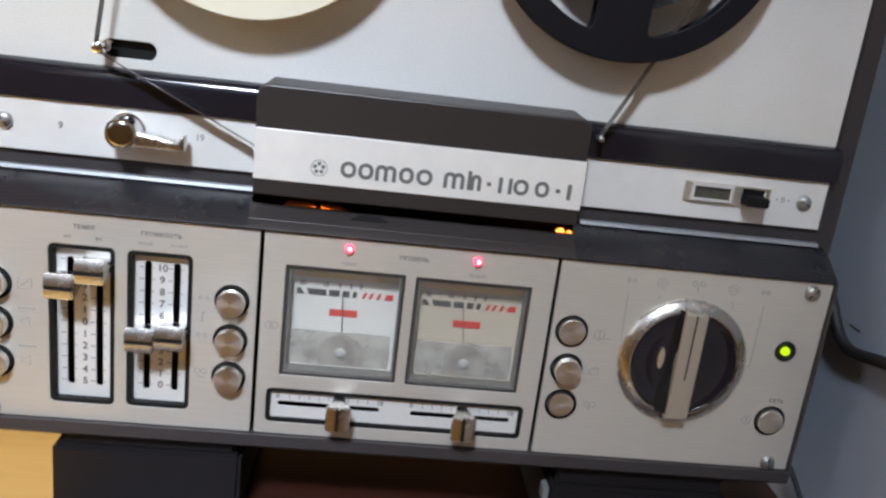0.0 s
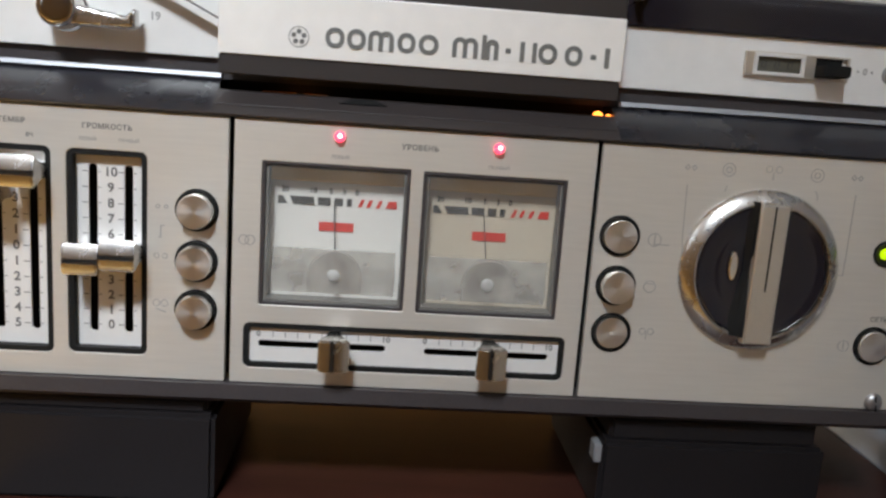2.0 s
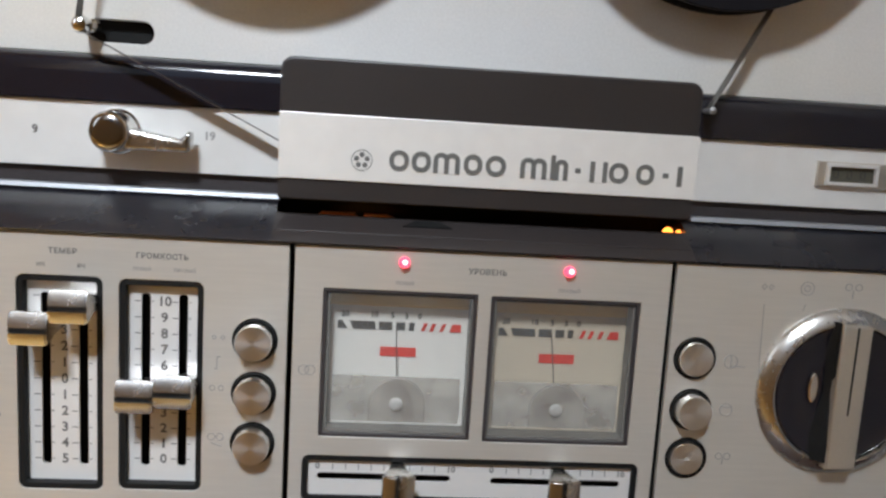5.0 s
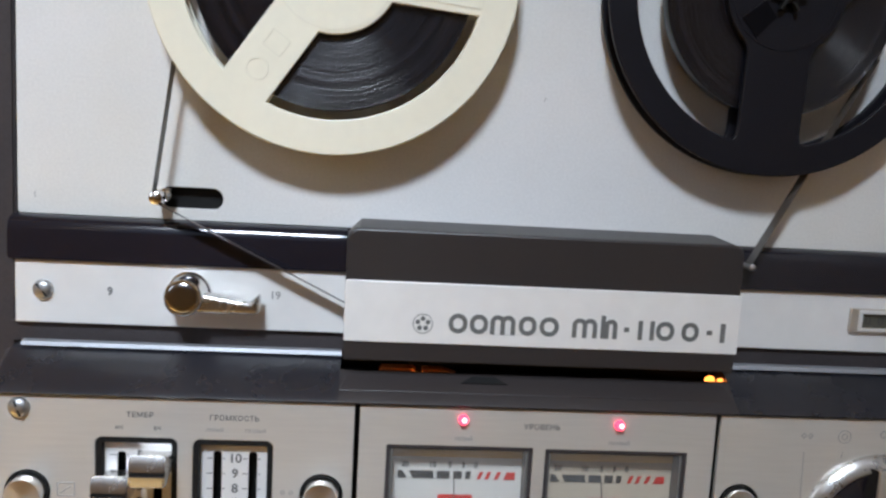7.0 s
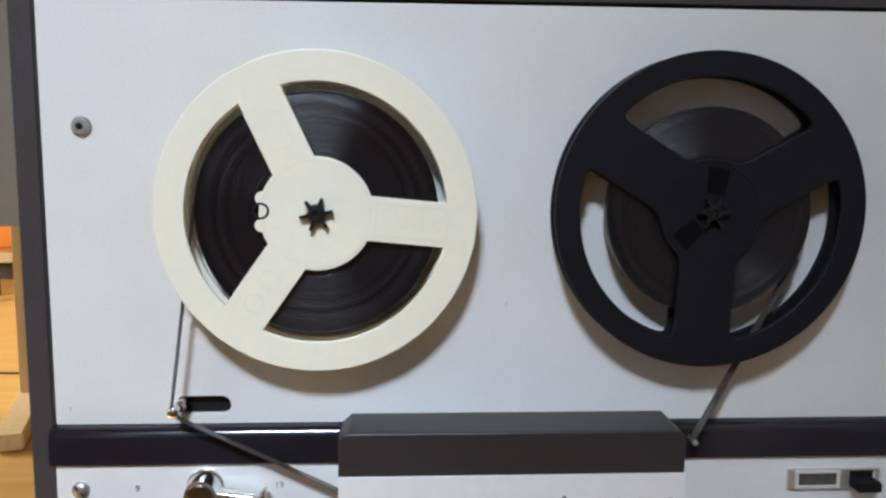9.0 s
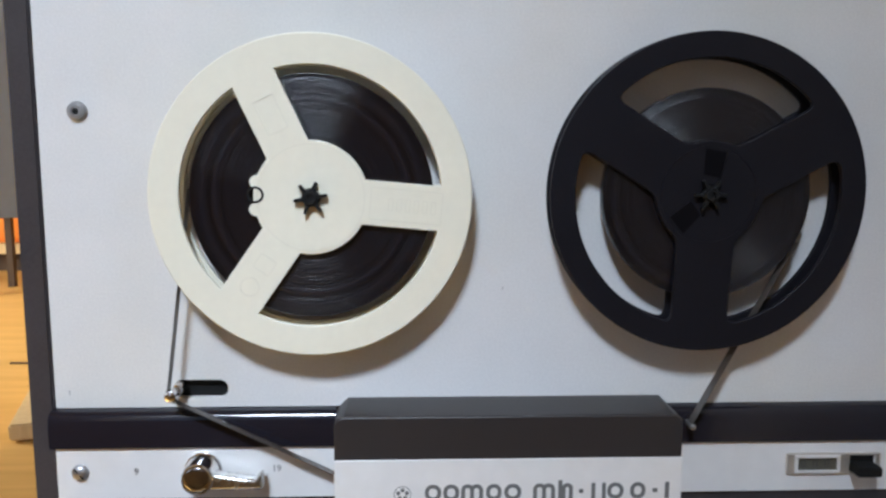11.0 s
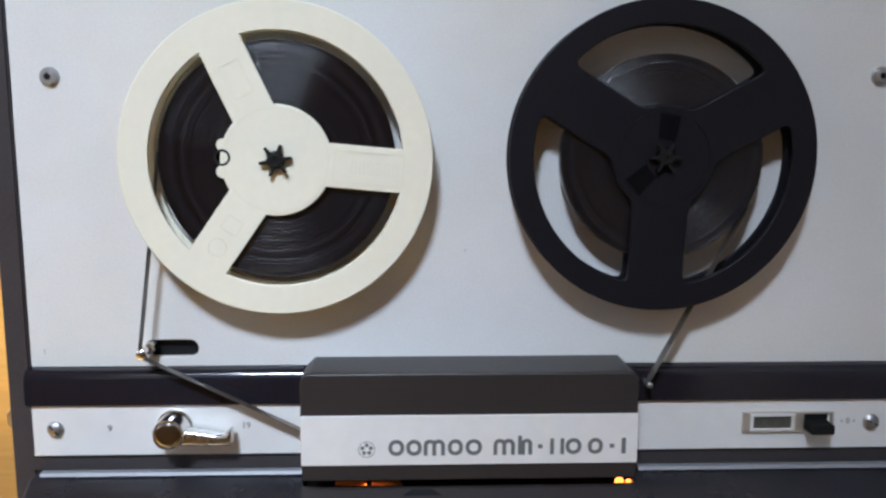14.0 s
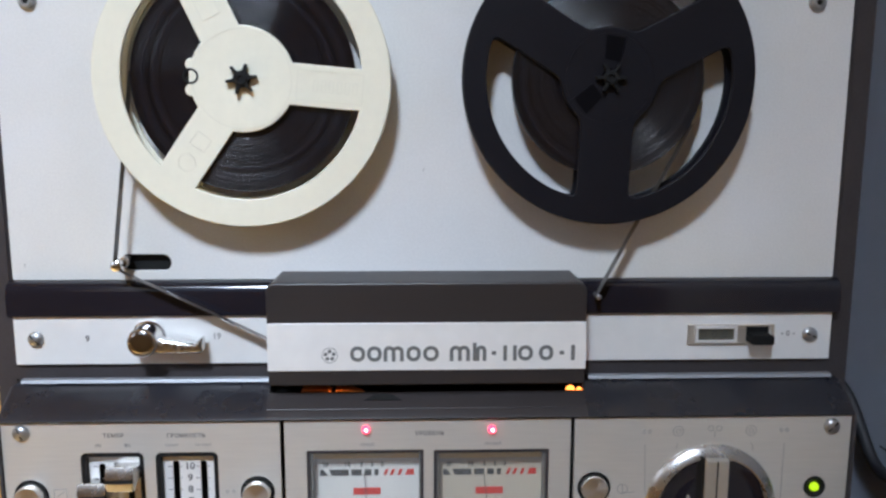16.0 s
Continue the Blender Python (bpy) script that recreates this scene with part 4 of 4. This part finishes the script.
# printed words, signs and lines on the panels
TY = PY - 0.0001
for tx, x, z, h, inky in (("ТЕМБР", -0.1640, 0.1818, 0.0021, 1), ("НЧ", -0.1722, 0.1762, 0.0015, 1), ("ВЧ", -0.1570, 0.1762, 0.0015, 1), ("ГРОМКОСТЬ", -0.1262, 0.1814, 0.0021, 1),
                          ("ЛЕВЫЙ", -0.1340, 0.1762, 0.0013, 0), ("ПРАВЫЙ", -0.1175, 0.1762, 0.0013, 0), ("ЛЕВЫЙ", -0.0312, 0.1752, 0.0014, 0), ("УРОВЕНЬ", 0.0020, 0.1812, 0.0022, 1),
                          ("ПРАВЫЙ", 0.0358, 0.1750, 0.0014, 0), ("СЕТЬ", 0.2150, 0.1175, 0.0021, 1)):
    part("lettering", words(tx, x, z, TY, h, 1.1), INK if inky else PALE_INK, rec)


def sign(outlines):
    part("symbol", plate(outlines, TY - 0.0001, 0.0002), PALE_INK, rec)


def ring(x, z, r, w=0.00035):
    return [circ(x, z, r, 24), circ(x, z, r - w, 24)]


def stroke(x0, z0, x1, z1, w=0.0004):
    d = Vector((x1 - x0, z1 - z0)).normalized()
    nx, nz = -d.y * w / 2, d.x * w / 2
    return [[(x0 + nx, z0 + nz), (x1 + nx, z1 + nz), (x1 - nx, z1 - nz), (x0 - nx, z0 - nz)]]


# loudspeaker and monitor signs
sign([rrect(-0.1968, 0.1465, -0.1898, 0.1525), rrect(-0.1964, 0.1469, -0.1902, 0.1521)])
sign(stroke(-0.1955, 0.1478, -0.1912, 0.1510))
for z in (0.1285, 0.1070):
    sign([[(-0.1958, z - 0.0012), (-0.1940, z - 0.0012), (-0.1912, z - 0.0030), (-0.1912, z + 0.0030), (-0.1940, z + 0.0012), (-0.1958, z + 0.0012)],
          [(-0.1955, z - 0.0009), (-0.1940, z - 0.0009), (-0.1915, z - 0.0025), (-0.1915, z + 0.0025), (-0.1940, z + 0.0009), (-0.1955, z + 0.0009)]])
for z in (0.1360, 0.1150):
    for k in range(5):
        sign([rrect(-0.1968 + 0.0018 * k, z - 0.0005, -0.1955 + 0.0018 * k, z + 0.0005)])
sign(stroke(-0.1055, 0.1370, -0.1045, 0.1370))
sign(stroke(-0.1045, 0.1370, -0.1045, 0.1420))
sign(stroke(-0.1045, 0.1420, -0.1030, 0.1420))
for x in (-0.1062, -0.1028):
    sign(ring(x, 0.1290, 0.0012))
    sign(ring(x, 0.1085, 0.0016))
    sign(ring(x + 0.0004, 0.1500, 0.0009))
sign(stroke(-0.1065, 0.1060, -0.1020, 0.1045))
for x in (-0.0702, -0.0676):
    sign(ring(x, 0.1380, 0.0022))
for x in (0.1175, 0.1205, 0.1925, 0.1955):
    sign([[(x - 0.0013, 0.1808), (x, 0.1822), (x + 0.0013, 0.1808), (x, 0.1794)], [(x - 0.0008, 0.1808), (x, 0.1816), (x + 0.0008, 0.1808), (x, 0.1800)]])
for x in (0.1360, 0.1758):
    sign(ring(x, 0.1808, 0.0030))
    sign(ring(x, 0.1808, 0.0014))
for x in (0.1538, 0.1582):
    sign(ring(x, 0.1822, 0.0016))
sign(stroke(0.1560, 0.1810, 0.1560, 0.1775))
sign(ring(0.1068, 0.1482, 0.0030))
sign(stroke(0.1068, 0.1512, 0.1068, 0.1452))
sign(stroke(0.1068, 0.1462, 0.1135, 0.1462))
sign(ring(0.1070, 0.1272, 0.0028))
sign(stroke(0.1045, 0.1285, 0.1095, 0.1285))
for x in (0.1062, 0.1098):
    sign(ring(x, 0.1066, 0.0016))
sign(stroke(0.1080, 0.1058, 0.1080, 0.1030))
sign(ring(0.2002, 0.1045, 0.0027))
sign(stroke(0.2002, 0.1028, 0.2002, 0.1062))
for a, b, c, d in ((0.1182, 0.1735, 0.1190, 0.1500), (0.1190, 0.1500, 0.1196, 0.1440), (0.1360, 0.1740, 0.1352, 0.1712), (0.1758, 0.1740, 0.1772, 0.1722), (0.1772, 0.1722, 0.1772, 0.1695), (0.1945, 0.1735, 0.1945, 0.1370), (0.1945, 0.1370, 0.1918, 0.1370)):
    sign(stroke(a, b, c, d, 0.0003))

# ---------------------------------------------------------------- reels
RY0 = -0.0180


def ring_points(pts, step=0.0006, rounds=0):
    out = []
    for p, q in zip(pts, pts[1:] + pts[:1]):
        p, q = Vector(p), Vector(q)
        n = max(1, int((q - p).length / step))
        out += [p.lerp(q, k / n) for k in range(n)]
    for _ in range(rounds):
        out = [(out[k - 1] + out[k] * 2 + out[(k + 1) % len(out)]) / 4 for k in range(len(out))]
    return [tuple(v) for v in out]


def cutout(a, ri, ro, w, n=22):
    """The opening between the spokes at a and a + 120 degrees."""
    lo0, lo1 = radians(a) + math.asin(w / ri), radians(a + 120) - math.asin(w / ri)
    hi0, hi1 = radians(a) + math.asin(w / ro), radians(a + 120) - math.asin(w / ro)
    outer = [(ro * math.cos(hi0 + (hi1 - hi0) * k / n), ro * math.sin(hi0 + (hi1 - hi0) * k / n)) for k in range(n + 1)]
    inner = [(ri * math.cos(lo1 + (lo0 - lo1) * k / n), ri * math.sin(lo1 + (lo0 - lo1) * k / n)) for k in range(n + 1)]
    return outer + inner


def reel(name, x, z, spoke, ri, ro, w, soft, pack, material, label):
    ob = thing(name, (x, RY0, z), label, "tape reel", "tape reels")
    win = [cutout(spoke + 120 * k, ri, ro, w) for k in range(3)]
    if soft:
        win = [ring_points(o, 0.0012, soft) for o in win]
    R = 0.0754 if pack > 0.055 else 0.0760
    part("front_flange", plate([circ(0, 0, R, 120), circ(0, 0, 0.0042, 30)] + win, 0, 0.0024, 0.0006, None, 2), material, ob, at=(0, 0, 0))
    part("rear_flange", plate([circ(0, 0, R, 120), circ(0, 0, 0.0042, 30)] + win, 0.0106, 0.0024, 0.0006), material, ob, at=(0, 0, 0))
    part("hub", plate([circ(0, 0, 0.0255, 64), circ(0, 0, 0.0042, 30)], 0.0022, 0.0086), material, ob, at=(0, 0, 0))
    part("tape_pack", plate([circ(0, 0, pack, 128), circ(0, 0, 0.0256, 64)], 0.0034, 0.0064, 0.0002), WOUND, ob, "wound dark brown magnetic tape", at=(0, 0, 0))
    return ob


W = reel("white_reel", -0.0930, 0.3660, 115, 0.0268, 0.0610, 0.0106, 0, 0.0572, IVORY, "ivory plastic three-spoke reel nearly full of tape")
B = reel("black_reel", 0.0952, 0.3676, 28, 0.0256, 0.0640, 0.0138, 14, 0.0502, REEL_BLACK, "black plastic three-spoke reel partly filled with tape")

# raised fields on the ivory reel's spokes
for a, items in ((-5, [(0.0275, -0.0078, 0.0615, 0.0078)]), (115, [(0.0335, -0.0052, 0.0505, 0.0052)]), (235, [(0.0345, -0.0045, 0.0425, 0.0045)])):
    m = Matrix.Rotation(radians(-a), 4, "Y")
    for x0, z0, x1, z1 in items:
        part("raised_border", plate([rrect(x0, z0, x1, z1, 0.0008), rrect(x0 + 0.0005, z0 + 0.0005, x1 - 0.0005, z1 - 0.0005, 0.0005)], -0.0003, 0.0005, 0, m), IVORY_RELIEF, W, at=(0, 0, 0))
m = Matrix.Rotation(radians(5), 4, "Y")
for k in range(6):
    part("raised_bar", plate([rrect(0.036 + 0.004 * k, -0.0030, 0.0385 + 0.004 * k, 0.0030, 0.0004), rrect(0.0364 + 0.004 * k, -0.0026, 0.0381 + 0.004 * k, 0.0026, 0.0002)], -0.0003, 0.0005, 0, m), IVORY_RELIEF, W, at=(0, 0, 0))
m = Matrix.Rotation(radians(-235), 4, "Y")
part("raised_ring", plate([circ(0.0515, 0, 0.0046, 28), circ(0.0515, 0, 0.0041, 28)], -0.0003, 0.0005, 0, m), IVORY_RELIEF, W, at=(0, 0, 0))
part("hub_step", plate([circ(0, 0, 0.0252, 64), circ(0, 0, 0.0247, 64)], -0.0002, 0.0004), IVORY_RELIEF, W, at=(0, 0, 0))
a = radians(177)
part("tape_clip", plate([circ(0.0258 * math.cos(a), 0.0258 * math.sin(a), 0.0040, 24), circ(0.0258 * math.cos(a), 0.0258 * math.sin(a), 0.0029, 24)], -0.0004, 0.0030, 0.0003), BLACK, W, "dark wire clip", at=(0, 0, 0))
for da in (-13, 15):
    a = radians(177 + da)
    part("clip_lug", plate([circ(0.0262 * math.cos(a), 0.0262 * math.sin(a), 0.0032, 20)], 0.0002, 0.0020, 0.0003), IVORY, W, at=(0, 0, 0))

# slots in the black reel's hub
for a in (85, 225):
    m = Matrix.Rotation(radians(-a), 4, "Y")
    part("hub_slot", plate([[(0.0085, -0.0040), (0.0205, -0.0055), (0.0215, 0.0045), (0.0095, 0.0040)]], -0.0004, 0.0008, 0, m), VOID, B, "dark threading slot", at=(0, 0, 0))
    part("slot_edge", plate([[(0.0085, -0.0046), (0.0205, -0.0061), (0.0205, -0.0056), (0.0085, -0.0041)]], -0.0008, 0.0012, 0, m), REEL_BLACK, B, at=(0, 0, 0))
part("hub_step", plate([circ(0, 0, 0.0232, 64), circ(0, 0, 0.0226, 64)], -0.0003, 0.0005), REEL_BLACK, B, at=(0, 0, 0))

# spindles that hold the reels
for x, z, turn in ((-0.0930, 0.3660, 10), (0.0952, 0.3676, 0)):
    star = []
    for k in range(6):
        a = radians(turn + 60 * k)
        d, e = Vector((math.cos(a), math.sin(a))), Vector((-math.sin(a), math.cos(a)))
        star += [tuple(d * 0.0042 - e * 0.0009), tuple(d * 0.0078 - e * 0.00062), tuple(d * 0.0078 + e * 0.00062), tuple(d * 0.0042 + e * 0.0009), tuple((d * 0.866 + e * 0.5) * 0.0037)]
    s = part("spindle", lathe([(0.0040, 0.0), (0.0040, -0.0190), (0.0034, -0.0215), (0.0028, -0.0225), (0.0016, -0.0225), (0.0014, -0.0205)], 28), BLACK, rec, "black plastic spindle", at=at(x, 0, z))
    part("wing_star", plate([star], -0.0216, 0.0030, 0.0003), BLACK, s, "six-pointed retainer", at=(0, 0, 0))
    part("reel_table", lathe([(0.0300, 0.0), (0.0300, -0.0036), (0.0285, -0.0048), (0.0100, -0.0049)], 48), BLACK, s, at=(0, 0, 0))

# ---------------------------------------------------------------- running tape


def ribbon(points, y0, y1, lean=0.0):
    """Tape on edge through x, z points; lean tips its front edge down."""
    v, f = [], []
    t = 0.00012
    for k, (x, z) in enumerate(points):
        a = Vector(points[max(0, k - 1)])
        b = Vector(points[min(len(points) - 1, k + 1)])
        d = (b - a).normalized()
        n = Vector((-d.y, d.x)) * t
        for s in (-1, 1):
            for y, tip in ((y0, -lean), (y1, lean)):
                v.append((x + n.x * s + n.x / t * tip, y, z + n.y * s + n.y / t * tip))
    for k in range(len(points) - 1):
        i, j = 4 * k, 4 * k + 4
        f += [(i, i + 1, j + 1, j), (i + 2, i + 3, j + 3, j + 2), (i, i + 2, j + 2, j), (i + 1, i + 3, j + 3, j + 1)]
    return mesh(v, f)


tape = thing("magnetic_tape", (0, -0.02, 0.26), "dark brown magnetic tape threaded past the arm into the head cover", "tape")
a0 = Vector((-0.1508, 0.3700))
part("strand", ribbon([tuple(a0.lerp(Vector((-0.1645, 0.2705)), k / 10)) for k in range(11)], -0.0145, -0.0082), TAPE, tape)
part("strand", ribbon([tuple(Vector((-0.1640, 0.2672)).lerp(Vector((-0.0780, 0.2250)), k / 10)) for k in range(11)], -0.0145, -0.0082, -0.0004), TAPE, tape)
b0 = Vector((0.1410, 0.3442))
part("strand", ribbon([tuple(b0.lerp(Vector((0.0925, 0.2505)), k / 10)) for k in range(11)], -0.0145, -0.0082), TAPE, tape)
